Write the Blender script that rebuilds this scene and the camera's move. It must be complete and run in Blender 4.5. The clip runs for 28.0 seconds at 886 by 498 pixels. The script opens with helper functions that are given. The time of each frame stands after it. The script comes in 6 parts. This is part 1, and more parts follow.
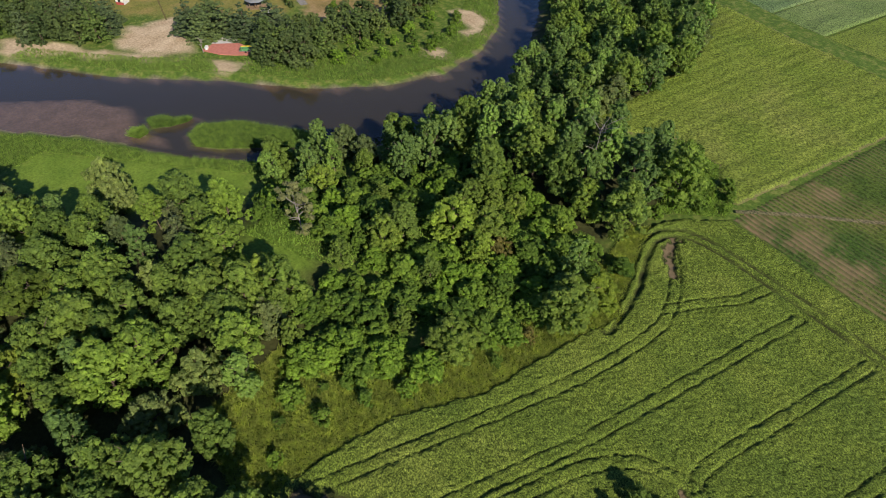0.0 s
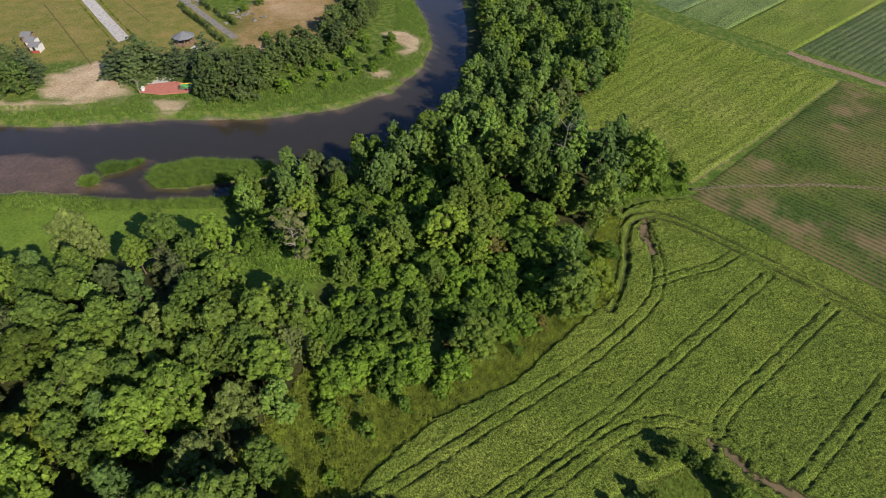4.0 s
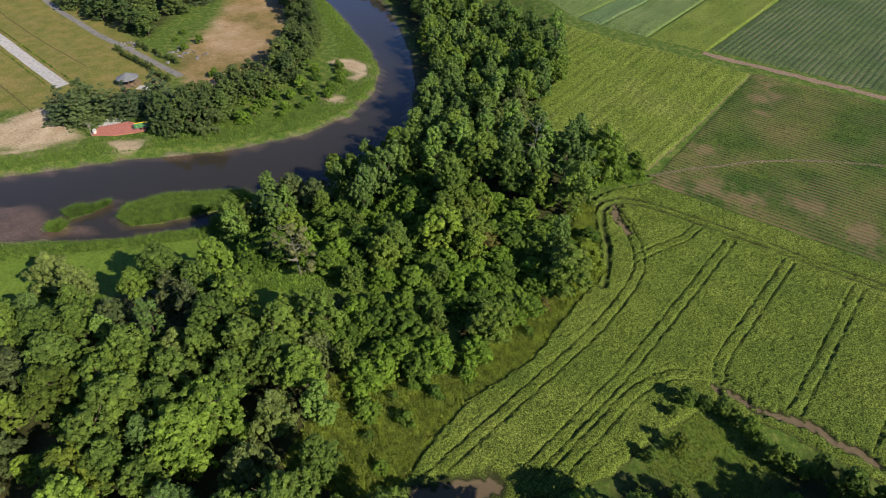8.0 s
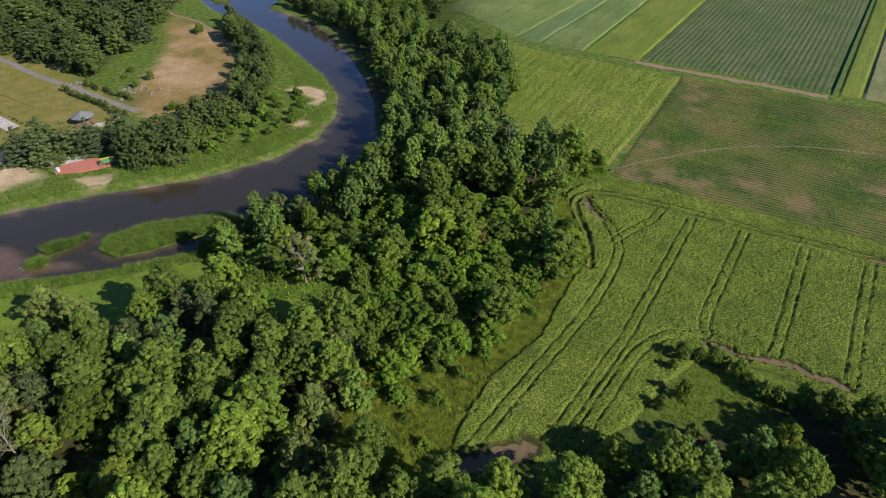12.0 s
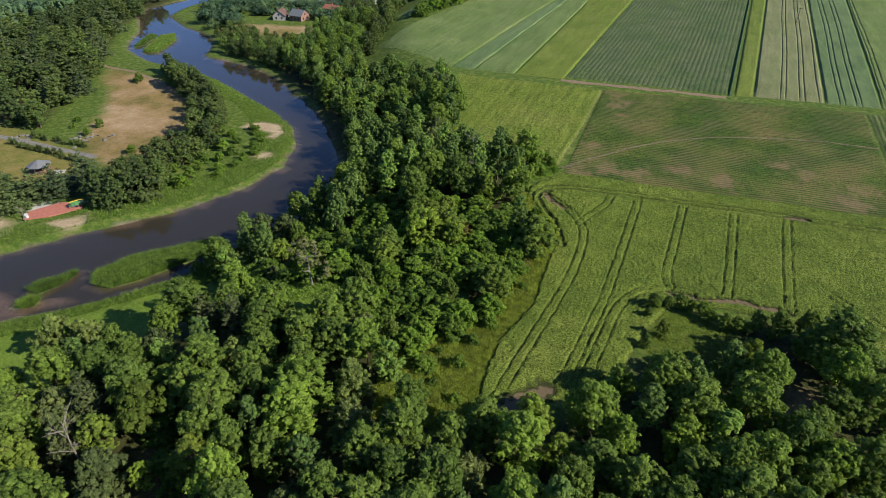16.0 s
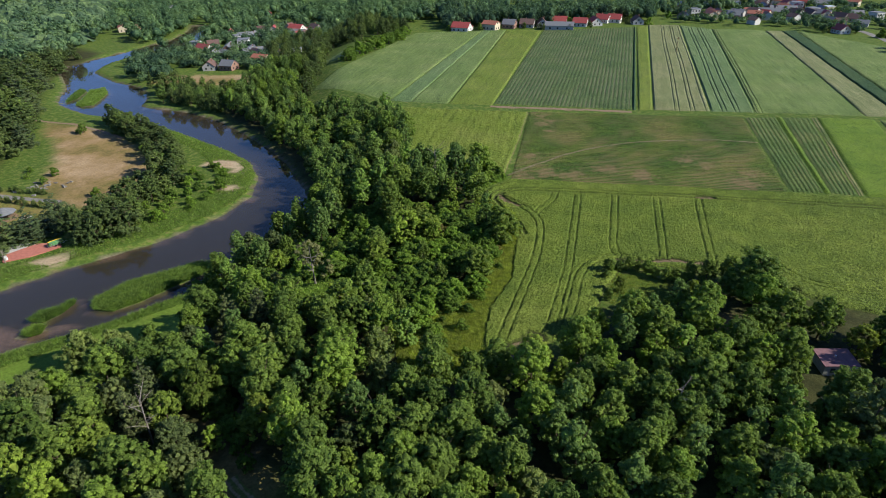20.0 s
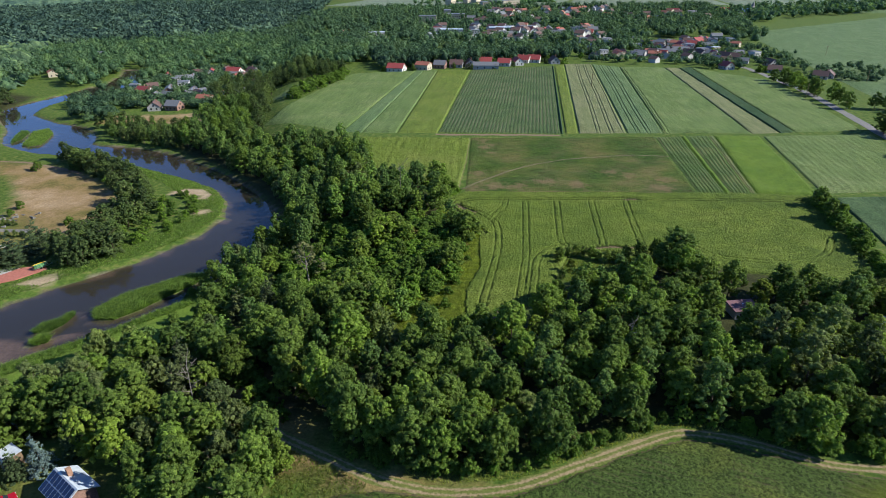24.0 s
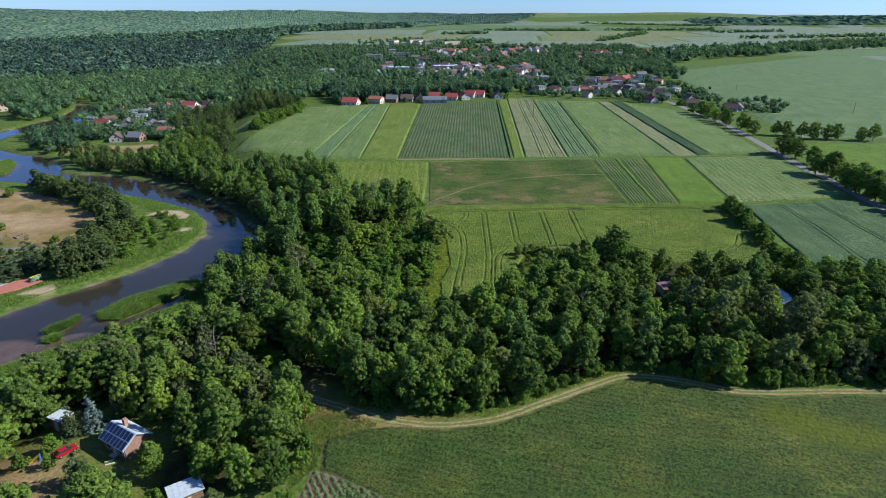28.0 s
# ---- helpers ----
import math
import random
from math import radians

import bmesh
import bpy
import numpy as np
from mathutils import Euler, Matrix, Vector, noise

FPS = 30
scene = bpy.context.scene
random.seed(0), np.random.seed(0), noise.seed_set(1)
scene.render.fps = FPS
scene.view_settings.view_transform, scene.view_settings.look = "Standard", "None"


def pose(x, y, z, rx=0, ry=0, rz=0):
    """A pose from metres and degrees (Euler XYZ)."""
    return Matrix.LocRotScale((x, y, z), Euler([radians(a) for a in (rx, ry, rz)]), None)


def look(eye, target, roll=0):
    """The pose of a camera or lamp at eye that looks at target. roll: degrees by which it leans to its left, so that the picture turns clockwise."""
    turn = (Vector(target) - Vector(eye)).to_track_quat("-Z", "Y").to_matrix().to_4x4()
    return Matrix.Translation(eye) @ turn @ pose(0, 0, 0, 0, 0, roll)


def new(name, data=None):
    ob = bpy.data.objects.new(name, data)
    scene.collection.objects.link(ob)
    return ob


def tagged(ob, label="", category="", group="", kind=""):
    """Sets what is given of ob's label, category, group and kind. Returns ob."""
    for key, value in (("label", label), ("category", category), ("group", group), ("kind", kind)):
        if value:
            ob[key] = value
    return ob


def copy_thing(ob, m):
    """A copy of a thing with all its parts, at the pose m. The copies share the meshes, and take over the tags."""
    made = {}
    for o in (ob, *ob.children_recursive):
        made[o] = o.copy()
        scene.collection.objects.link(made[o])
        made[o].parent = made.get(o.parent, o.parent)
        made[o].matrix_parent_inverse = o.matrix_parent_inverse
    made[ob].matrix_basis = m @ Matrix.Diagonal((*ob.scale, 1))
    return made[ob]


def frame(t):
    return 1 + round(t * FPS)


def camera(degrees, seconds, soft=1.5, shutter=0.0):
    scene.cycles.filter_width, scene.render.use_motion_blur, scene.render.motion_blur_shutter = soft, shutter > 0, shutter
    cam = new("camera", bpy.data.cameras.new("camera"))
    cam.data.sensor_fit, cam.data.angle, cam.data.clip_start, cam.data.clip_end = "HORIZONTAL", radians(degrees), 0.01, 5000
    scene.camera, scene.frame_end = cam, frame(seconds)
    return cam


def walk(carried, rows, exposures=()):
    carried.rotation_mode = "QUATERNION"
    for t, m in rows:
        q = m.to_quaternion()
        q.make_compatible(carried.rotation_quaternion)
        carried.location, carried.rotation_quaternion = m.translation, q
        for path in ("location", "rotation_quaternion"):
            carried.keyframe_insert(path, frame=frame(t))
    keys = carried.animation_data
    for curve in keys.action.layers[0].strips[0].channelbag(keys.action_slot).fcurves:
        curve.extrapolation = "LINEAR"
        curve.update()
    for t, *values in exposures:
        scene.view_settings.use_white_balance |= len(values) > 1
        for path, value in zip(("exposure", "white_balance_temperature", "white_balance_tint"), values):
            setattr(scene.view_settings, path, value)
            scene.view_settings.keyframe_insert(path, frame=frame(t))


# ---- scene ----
# seconds, place in metres, heading clockwise from +y, dip below the horizon and lean in degrees
LENS = 74.19
PATH = [
    (0, 38.03, 143.62, 75.39, -60.237, 45.455, 0.114),
    (3, 34.74, 133.26, 76.19, -51.985, 44.068, 0.233),
    (6, 31.94, 122.13, 76.66, -44.363, 42.109, 0.532),
    (8, 30.33, 114.97, 76.19, -40.047, 40.589, 0.342),
    (11, 27.18, 104.17, 75.99, -33.981, 38.508, 0.352),
    (15, 22.75, 85.26, 75.20, -25.368, 34.787, -0.128),
    (18, 18.55, 66.37, 75.07, -18.258, 31.570, -0.963),
    (21, 12.47, 46.25, 75.26, -11.600, 28.505, -0.944),
    (24, 6.93, 26.52, 75.07, -5.880, 25.595, -0.433),
    (28, 0.00, -0.00, 75.15, 0.000, 22.109, 0.407),
]
cam = camera(LENS, 28.0, soft=0.4)


def stand(x, y, z, heading, dip, lean):
    a, b = radians(heading), radians(dip)
    return look((x, y, z), (x + math.sin(a) * math.cos(b), y + math.cos(a) * math.cos(b), z - math.sin(b)), lean)


walk(cam, [(row[0], stand(*row[1:])) for row in PATH],
     [(0.0, 0.66, 6720, 12), (10.0, 0.67, 6650, 12), (16.0, 0.69, 6480, 10), (22.0, 0.71, 6150, 9), (28.0, 0.73, 5760, 8)])

# ---- light ----
SUN_UP, SUN_AZ = radians(33), radians(89)
world = bpy.data.worlds.new("sky")
scene.world = world
world.use_nodes = True
sky = world.node_tree.nodes.new("ShaderNodeTexSky")
sky.sky_type, sky.sun_disc = "NISHITA", False
sky.sun_elevation, sky.sun_rotation = SUN_UP, SUN_AZ
sky.air_density, sky.dust_density, sky.ozone_density = 0.7, 0.1, 4.0
backing = world.node_tree.nodes["Background"]
backing.inputs["Strength"].default_value = 0.11
air = world.node_tree.nodes.new("ShaderNodeMix")
air.data_type, air.blend_type = "RGBA", "MULTIPLY"
air.inputs[0].default_value = 1.0
# thin summer haze: the sky is duller and bluer near the horizon
where = world.node_tree.nodes.new("ShaderNodeTexCoord")
axes = world.node_tree.nodes.new("ShaderNodeSeparateXYZ")
haze = world.node_tree.nodes.new("ShaderNodeValToRGB")
haze.color_ramp.elements[0].position, haze.color_ramp.elements[0].color = 0.0, (0.44, 0.55, 0.74, 1)
haze.color_ramp.elements[1].position, haze.color_ramp.elements[1].color = 0.3, (0.76, 0.88, 1.08, 1)
world.node_tree.links.new(where.outputs["Generated"], axes.inputs[0])
world.node_tree.links.new(axes.outputs[2], haze.inputs[0])
world.node_tree.links.new(haze.outputs[0], air.inputs[7])
world.node_tree.links.new(sky.outputs[0], air.inputs[6])
world.node_tree.links.new(air.outputs[2], backing.inputs["Color"])
sun_data = bpy.data.lights.new("sun", "SUN")
sun_data.energy, sun_data.angle, sun_data.color = 5.0, radians(0.6), (1.0, 0.93, 0.79)
sun = new("sun", sun_data)
sun.matrix_world = look((math.sin(SUN_AZ) * math.cos(SUN_UP) * 300, math.cos(SUN_AZ) * math.cos(SUN_UP) * 300, math.sin(SUN_UP) * 300), (0, 0, 0))

# ---- materials ----


def mat(name, rough=0.8, spec=0.3):
    m = bpy.data.materials.new(name)
    m.use_nodes = True
    b = m.node_tree.nodes["Principled BSDF"]
    b.inputs["Roughness"].default_value = rough
    b.inputs["Specular IOR Level"].default_value = spec
    return m, m.node_tree, b


def node(nt, kind, **values):
    n = nt.nodes.new(kind)
    for key, value in values.items():
        n.inputs[key].default_value = value
    return n


def noise_of(nt, scale, detail=4, rough=0.55, stretch=None, turn=0.0):
    """Noise over the world's own metres; scale: lumps to the metre."""
    geo = nt.nodes.new("ShaderNodeNewGeometry")
    vec = geo.outputs["Position"]
    if stretch:
        mp = nt.nodes.new("ShaderNodeMapping")
        mp.inputs["Rotation"].default_value = (0, 0, turn)
        mp.inputs["Scale"].default_value = stretch
        nt.links.new(vec, mp.inputs["Vector"])
        vec = mp.outputs["Vector"]
    n = node(nt, "ShaderNodeTexNoise", Scale=scale, Detail=detail, Roughness=rough)
    nt.links.new(vec, n.inputs["Vector"])
    return n.outputs["Fac"]


def ramp(nt, fac, stops):
    r = nt.nodes.new("ShaderNodeValToRGB")
    el = r.color_ramp.elements
    while len(el) < len(stops):
        el.new(0.5)
    for e, (p, c) in zip(el, stops):
        e.position, e.color = p, (*c, 1) if len(c) == 3 else c
    nt.links.new(fac, r.inputs["Fac"])
    return r.outputs["Color"]


def mix(nt, fac, a, b, blend="MIX"):
    m = nt.nodes.new("ShaderNodeMix")
    m.data_type, m.blend_type = "RGBA", blend
    for socket, v in ((m.inputs[0], fac), (m.inputs[6], a), (m.inputs[7], b)):
        if isinstance(v, (int, float)):
            socket.default_value = v
        elif isinstance(v, tuple):
            socket.default_value = (*v, 1)
        else:
            nt.links.new(v, socket)
    return m.outputs[2]


def maths(nt, op, a, b=0.0, clamp=False):
    m = nt.nodes.new("ShaderNodeMath")
    m.operation, m.use_clamp = op, clamp
    for socket, v in ((m.inputs[0], a), (m.inputs[1], b)):
        if isinstance(v, (int, float)):
            socket.default_value = v
        else:
            nt.links.new(v, socket)
    return m.outputs[0]


def attr(nt, name):
    a = nt.nodes.new("ShaderNodeAttribute")
    a.attribute_name = name
    return a.outputs["Fac"]


def bump(nt, b, height, distance=0.1, strength=0.6):
    n = node(nt, "ShaderNodeBump", Strength=strength, Distance=distance)
    nt.links.new(height, n.inputs["Height"])
    nt.links.new(n.outputs["Normal"], b.inputs["Normal"])


def plain(name, colour, rough=0.7, spec=0.3, grain=6.0, metal=0.0, vary=0.25):
    colour = tuple(0.84 * c for c in colour)
    m, nt, b = mat(name, rough, spec)
    b.inputs["Metallic"].default_value = metal
    n = noise_of(nt, grain, 3)
    low = tuple(c * (1 - vary) for c in colour)
    high = tuple(min(1, c * (1 + vary)) for c in colour)
    nt.links.new(ramp(nt, n, [(0.3, low), (0.7, high)]), b.inputs["Base Color"])
    bump(nt, b, n, 0.03, 0.3)
    return m


def leaf_material(name, dark, light, tip, through_light=0.42, gloss=0.2, patch=0.0):
    """Foliage: each tree and each clump a little different, some light coming through."""
    m, nt, b = mat(name, 0.7, 0.7 * gloss)
    info = nt.nodes.new("ShaderNodeObjectInfo").outputs["Random"]
    isl = nt.nodes.new("ShaderNodeNewGeometry").outputs["Random Per Island"]
    big = noise_of(nt, 0.35, 2)
    per_tree = mix(nt, info, dark, light)
    col = mix(nt, maths(nt, "MULTIPLY", isl, 0.6), per_tree, tip)
    col = mix(nt, 1.0, col, ramp(nt, maths(nt, "FRACT", maths(nt, "MULTIPLY", isl, 37.7)), [(0.0, (0.80, 0.81, 0.80)), (1.0, (1.20, 1.18, 1.15))]), "MULTIPLY")
    tone = maths(nt, "FRACT", maths(nt, "MULTIPLY", info, 13.7))
    col = mix(nt, 1.0, col, ramp(nt, tone, [(0.0, (0.70, 0.76, 0.80)), (0.55, (1.0, 1.0, 0.95)), (1.0, (1.24, 1.28, 1.0))]), "MULTIPLY")
    shade = mix(nt, big, (0.70, 0.72, 0.74), (1.30, 1.28, 1.2))
    clumps = ramp(nt, noise_of(nt, 0.8, 2, 0.6), [(0.34, (0.70, 0.74, 0.72)), (0.5, (1.0, 1.0, 1.0)), (0.66, (1.28, 1.30, 1.08))])
    col = mix(nt, 1.0, col, clumps, "MULTIPLY")
    col = mix(nt, 1.0, col, shade, "MULTIPLY")
    if patch:
        stand_ = noise_of(nt, patch, 4, 0.7)
        col = mix(nt, 1.0, col, ramp(nt, stand_, [(0.36, (0.50, 0.58, 0.66)), (0.5, (1.0, 1.0, 1.0)), (0.64, (1.65, 1.50, 1.15))]), "MULTIPLY")
    nt.links.new(col, b.inputs["Base Color"])
    bump(nt, b, noise_of(nt, 2.4, 3, 0.7), 0.5, 0.8)
    tl = nt.nodes.new("ShaderNodeBsdfTranslucent")
    nt.links.new(mix(nt, 1.0, col, (1.25, 1.3, 0.6), "MULTIPLY"), tl.inputs["Color"])
    ms = nt.nodes.new("ShaderNodeMixShader")
    ms.inputs[0].default_value = through_light
    nt.links.new(b.outputs[0], ms.inputs[1])
    nt.links.new(tl.outputs[0], ms.inputs[2])
    nt.links.new(ms.outputs[0], nt.nodes["Material Output"].inputs["Surface"])
    return m


def crop_material(name, low, high, tip, soil=(0.10, 0.072, 0.045), grain=2.2, rows=None, patches=(0.34, 0.52, 0.68), rut_shade=None, specks=False):
    """A crop: fine grain of the plants, patches of growth, bare soil where the stand is open."""
    m, nt, b = mat(name, 0.8, 0.12)
    low, high, tip = [(c[0], c[1], c[2] * 1.3 + 0.003) for c in (low, high, tip)]
    fine = noise_of(nt, grain, 5, 0.7)
    patch = noise_of(nt, 0.05, 4, 0.6)
    streak = noise_of(nt, 0.5, 3, 0.5, rows[0], rows[1]) if rows else noise_of(nt, 0.3, 3)
    col = ramp(nt, patch, list(zip(patches, (low, high, tip))))
    col = mix(nt, 1.0, col, ramp(nt, fine, [(0.39, (0.42, 0.46, 0.40)), (0.61, (1.48, 1.46, 1.36))]), "MULTIPLY")
    col = mix(nt, 1.0, col, ramp(nt, streak, [(0.3, (0.82, 0.85, 0.8)), (0.7, (1.18, 1.15, 1.15))]), "MULTIPLY")
    if specks:
        speck = noise_of(nt, grain * 0.8, 2, 0.5)
        col = mix(nt, 1.0, col, ramp(nt, speck, [(0.38, (0.58, 0.60, 0.56)), (0.62, (1.42, 1.39, 1.36))]), "MULTIPLY")
    col = mix(nt, attr(nt, "ripe"), col, mix(nt, fine, (0.060, 0.082, 0.006), (0.105, 0.125, 0.011)))
    bare = maths(nt, "SUBTRACT", maths(nt, "MULTIPLY", attr(nt, "soil"), 1.7), maths(nt, "MULTIPLY", fine, 0.7), True)
    ground_col = mix(nt, fine, soil, tuple(c * 1.5 for c in soil))
    # shade in the ruts, put into the soil colour wherever soil stays under 0.8
    if rut_shade:
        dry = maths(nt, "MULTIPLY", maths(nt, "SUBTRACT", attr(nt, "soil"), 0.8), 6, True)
        ground_col = mix(nt, dry, rut_shade, ground_col)
    nt.links.new(mix(nt, bare, col, ground_col), b.inputs["Base Color"])
    bump(nt, b, fine, 0.35, 0.9)
    return m


BARK = plain("bark", (0.12, 0.09, 0.065), 0.9, 0.1, 5)
PALE_BARK = plain("pale_bark", (0.22, 0.195, 0.165), 0.9, 0.1, 5)
LEAF_OAK = leaf_material("leaf_oak", (0.085, 0.146, 0.028), (0.150, 0.220, 0.044), (0.214, 0.281, 0.066))
LEAF_ASH = leaf_material("leaf_ash", (0.090, 0.148, 0.028), (0.142, 0.209, 0.043), (0.194, 0.261, 0.063))
LEAF_ALDER = leaf_material("leaf_alder", (0.091, 0.162, 0.045), (0.154, 0.240, 0.065), (0.218, 0.299, 0.088))
LEAF_MAPLE = leaf_material("leaf_maple", (0.112, 0.179, 0.030), (0.174, 0.240, 0.044), (0.230, 0.282, 0.061))
LEAF_GOLD = leaf_material("leaf_gold", (0.105, 0.152, 0.022), (0.138, 0.183, 0.030), (0.178, 0.214, 0.045))
LEAF_WILLOW = leaf_material("leaf_willow", (0.112, 0.155, 0.055), (0.153, 0.194, 0.073), (0.202, 0.225, 0.094))
LEAF_BUSH = leaf_material("leaf_bush", (0.078, 0.147, 0.021), (0.132, 0.216, 0.034), (0.175, 0.248, 0.048))
LEAF_PINE = leaf_material("needle_pine", (0.048, 0.073, 0.032), (0.073, 0.104, 0.045), (0.102, 0.130, 0.056), 0.1)
LEAF_CONIFER = leaf_material("needle_grey", (0.072, 0.094, 0.034), (0.104, 0.126, 0.048), (0.138, 0.154, 0.062), 0.15)
LEAF_RUST = leaf_material("leaf_rust", (0.100, 0.092, 0.030), (0.135, 0.120, 0.042), (0.175, 0.150, 0.058))
LEAF_BLUE = leaf_material("needle_blue_spruce", (0.105, 0.150, 0.152), (0.135, 0.188, 0.190), (0.190, 0.242, 0.240), 0.08)
LEAF_GREY = leaf_material("leaf_grey", (0.125, 0.146, 0.066), (0.168, 0.176, 0.084), (0.215, 0.212, 0.110))
LEAF_FAR = leaf_material("leaf_far", (0.068, 0.112, 0.038), (0.112, 0.155, 0.054), (0.145, 0.180, 0.068))
# haze over the far woods is mixed into these two bluish leaf colours
LEAF_DISTANT_HAZED = leaf_material("needle_distant_hazed", (0.038, 0.070, 0.060), (0.055, 0.092, 0.078), (0.074, 0.112, 0.094), 0.1, 0.02, 0.022)
LEAF_MIDDLE_HAZED = leaf_material("leaf_middle_hazed", (0.050, 0.098, 0.064), (0.080, 0.136, 0.082), (0.112, 0.164, 0.098), 0.3, 0.05, 0.055)
REED = leaf_material("reed", (0.113, 0.194, 0.038), (0.147, 0.238, 0.049), (0.227, 0.302, 0.086))
WEEDS = leaf_material("weed_stalks", (0.175, 0.245, 0.042), (0.235, 0.300, 0.058), (0.340, 0.330, 0.110), 0.5)
GRASS = leaf_material("grass_blades", (0.155, 0.205, 0.036), (0.200, 0.238, 0.050), (0.300, 0.285, 0.098), 0.5)

# ---- plan ----
RIVER = [(-270, 10), (-200, 72), (-165, 110), (-139, 138), (-122, 164), (-106, 184), (-97, 203), (-95, 220), (-101, 236),
         (-112, 250), (-130, 261), (-150, 271), (-177, 284), (-200, 292), (-213, 293), (-230, 296), (-247, 303), (-259, 309), (-270, 322), (-280, 338),
         (-300, 357), (-318, 374), (-327, 392), (-326, 414), (-322, 440), (-322, 462), (-318, 490), (-330, 530), (-345, 560),
         (-322, 562), (-300, 520), (-286, 480), (-288, 460), (-300, 436), (-306, 415), (-304, 396), (-296, 378), (-284, 370), (-263, 357), (-247, 352), (-236, 346), (-224, 335), (-216, 324),
         (-212, 314), (-204, 311), (-192, 310), (-177, 307), (-155, 297), (-136, 284), (-115, 268), (-96, 250), (-79, 229),
         (-68, 211), (-70, 197), (-74, 184), (-75, 172), (-82, 160), (-92, 146), (-104, 134), (-113, 125), (-125, 109), (-150, 75), (-210, 20)]
ISLETS = [[(-111, 142), (-110.5, 145.5), (-107.5, 148), (-107, 152), (-106, 150.5), (-106, 146), (-107.5, 142.5)],
          [(-99, 149.5), (-102, 152.5), (-98.5, 162), (-92.5, 168), (-86, 175), (-80, 176), (-82, 170), (-85, 165), (-90, 155), (-94, 150)],
          [(-248, 309), (-254, 322), (-262, 335), (-258, 343), (-248, 333), (-242, 320), (-238, 310), (-243, 307)],
          [(-257, 312), (-264, 324), (-270, 337), (-264, 335), (-257, 320)],
          [(-108, 137.5), (-107.5, 140), (-105.5, 140.5), (-104.5, 138.5), (-106, 137)]]
SCARP = [(-100, -400), (-98, 40), (-84, 100), (-62, 140), (-50, 180), (-54, 215), (-62, 250), (-76, 290), (-116, 326),
         (-146, 400), (-160, 470), (-190, 600), (-420, 1300), (-1200, 5200)]
SHOAL = [(-142, 108), (-136, 119), (-128, 131), (-119, 139), (-110, 138), (-106, 141), (-100, 142), (-106, 134), (-114, 125), (-126, 108), (-134, 100)]
VALLEY, WATER = -8.0, -9.0


def seg_distance(px, py, pts, closed):
    """Distance of many points to a chain, and, for an open chain, the side (plus to its right)."""
    best, side = np.full(px.shape, 1e9), np.zeros(px.shape)
    pairs = list(zip(pts, pts[1:] + pts[:1])) if closed else list(zip(pts, pts[1:]))
    for (ax, ay), (bx, by) in pairs:
        dx, dy = bx - ax, by - ay
        k = np.clip(((px - ax) * dx + (py - ay) * dy) / (dx * dx + dy * dy), 0, 1)
        d = np.hypot(px - ax - k * dx, py - ay - k * dy)
        near = d < best
        side = np.where(near, np.sign((px - ax) * dy - (py - ay) * dx), side)
        best = np.where(near, d, best)
    return best, side


def inside(px, py, pts):
    hit = np.zeros(px.shape, bool)
    for (ax, ay), (bx, by) in zip(pts, pts[1:] + pts[:1]):
        if ay == by:
            continue
        cross = ((ay > py) != (by > py)) & (px < (bx - ax) * (py - ay) / (by - ay) + ax)
        hit ^= cross
    return hit


def signed(px, py, pts):
    """Plus outside the outline, minus inside."""
    d, _ = seg_distance(px, py, pts, True)
    return np.where(inside(px, py, pts), -d, d)


def wave(px, py, size, seed):
    """A cheap smooth unevenness, about -1 to 1."""
    r = np.random.RandomState(seed)
    total = 0
    for k in range(5):
        a, p = r.uniform(0, 6.28, 2)
        f = (1.0 + 0.7 * k) * 6.28 / size
        total = total + np.sin(f * (px * math.cos(a) + py * math.sin(a)) + p + 1.3 * np.sin(f * 0.6 * (py * math.cos(a) - px * math.sin(a)))) / (1 + 0.5 * k)
    return total / 2.6


def heights(px, py):
    px, py = np.asarray(px, float), np.asarray(py, float)
    d, side = seg_distance(px, py, SCARP, False)
    k = np.clip((d * side + 16) / 32, 0, 1)
    z = VALLEY * (1 - k * k * (3 - 2 * k)) + 0.25 * wave(px, py, 45, 3)
    far = np.clip(np.hypot(px, py) - 1700, 0, 3300) / 3200
    z = z + 62 * far * far * (1 + 0.25 * wave(px, py, 2600, 9))
    r = signed(px, py, RIVER) + 0.45 * wave(px, py, 11, 5)
    for isle in ISLETS:
        r = np.where(r < 0, np.maximum(r, np.minimum(0.25 - signed(px, py, isle) * 0.9, 1.3)), r)
    shore = WATER + np.clip(r * 0.45, -1.6, 30)
    z = np.minimum(z, np.where(r < 12, shore, z))
    sh = signed(px, py, SHOAL) + 1.5 * wave(px, py, 13, 8)
    z = np.where((r < 0) & (sh < 4), np.maximum(z, WATER - 0.06 - 0.35 * np.clip(sh, 0, 4)), z)
    return z


def height(x, y):
    return float(heights(np.array([x]), np.array([y]))[0])


def steps(lo, hi, step, far, grow=1.35):
    mid = list(np.arange(lo, hi + step / 2, step))
    up, d, v = [], step, hi
    while v < far:
        d *= grow
        v = min(far, v + d)
        up.append(v)
    down, d, v = [], step, lo
    while v > -far:
        d *= grow
        v = max(-far, v - d)
        down.append(v)
    return np.array(down[::-1] + mid + up)


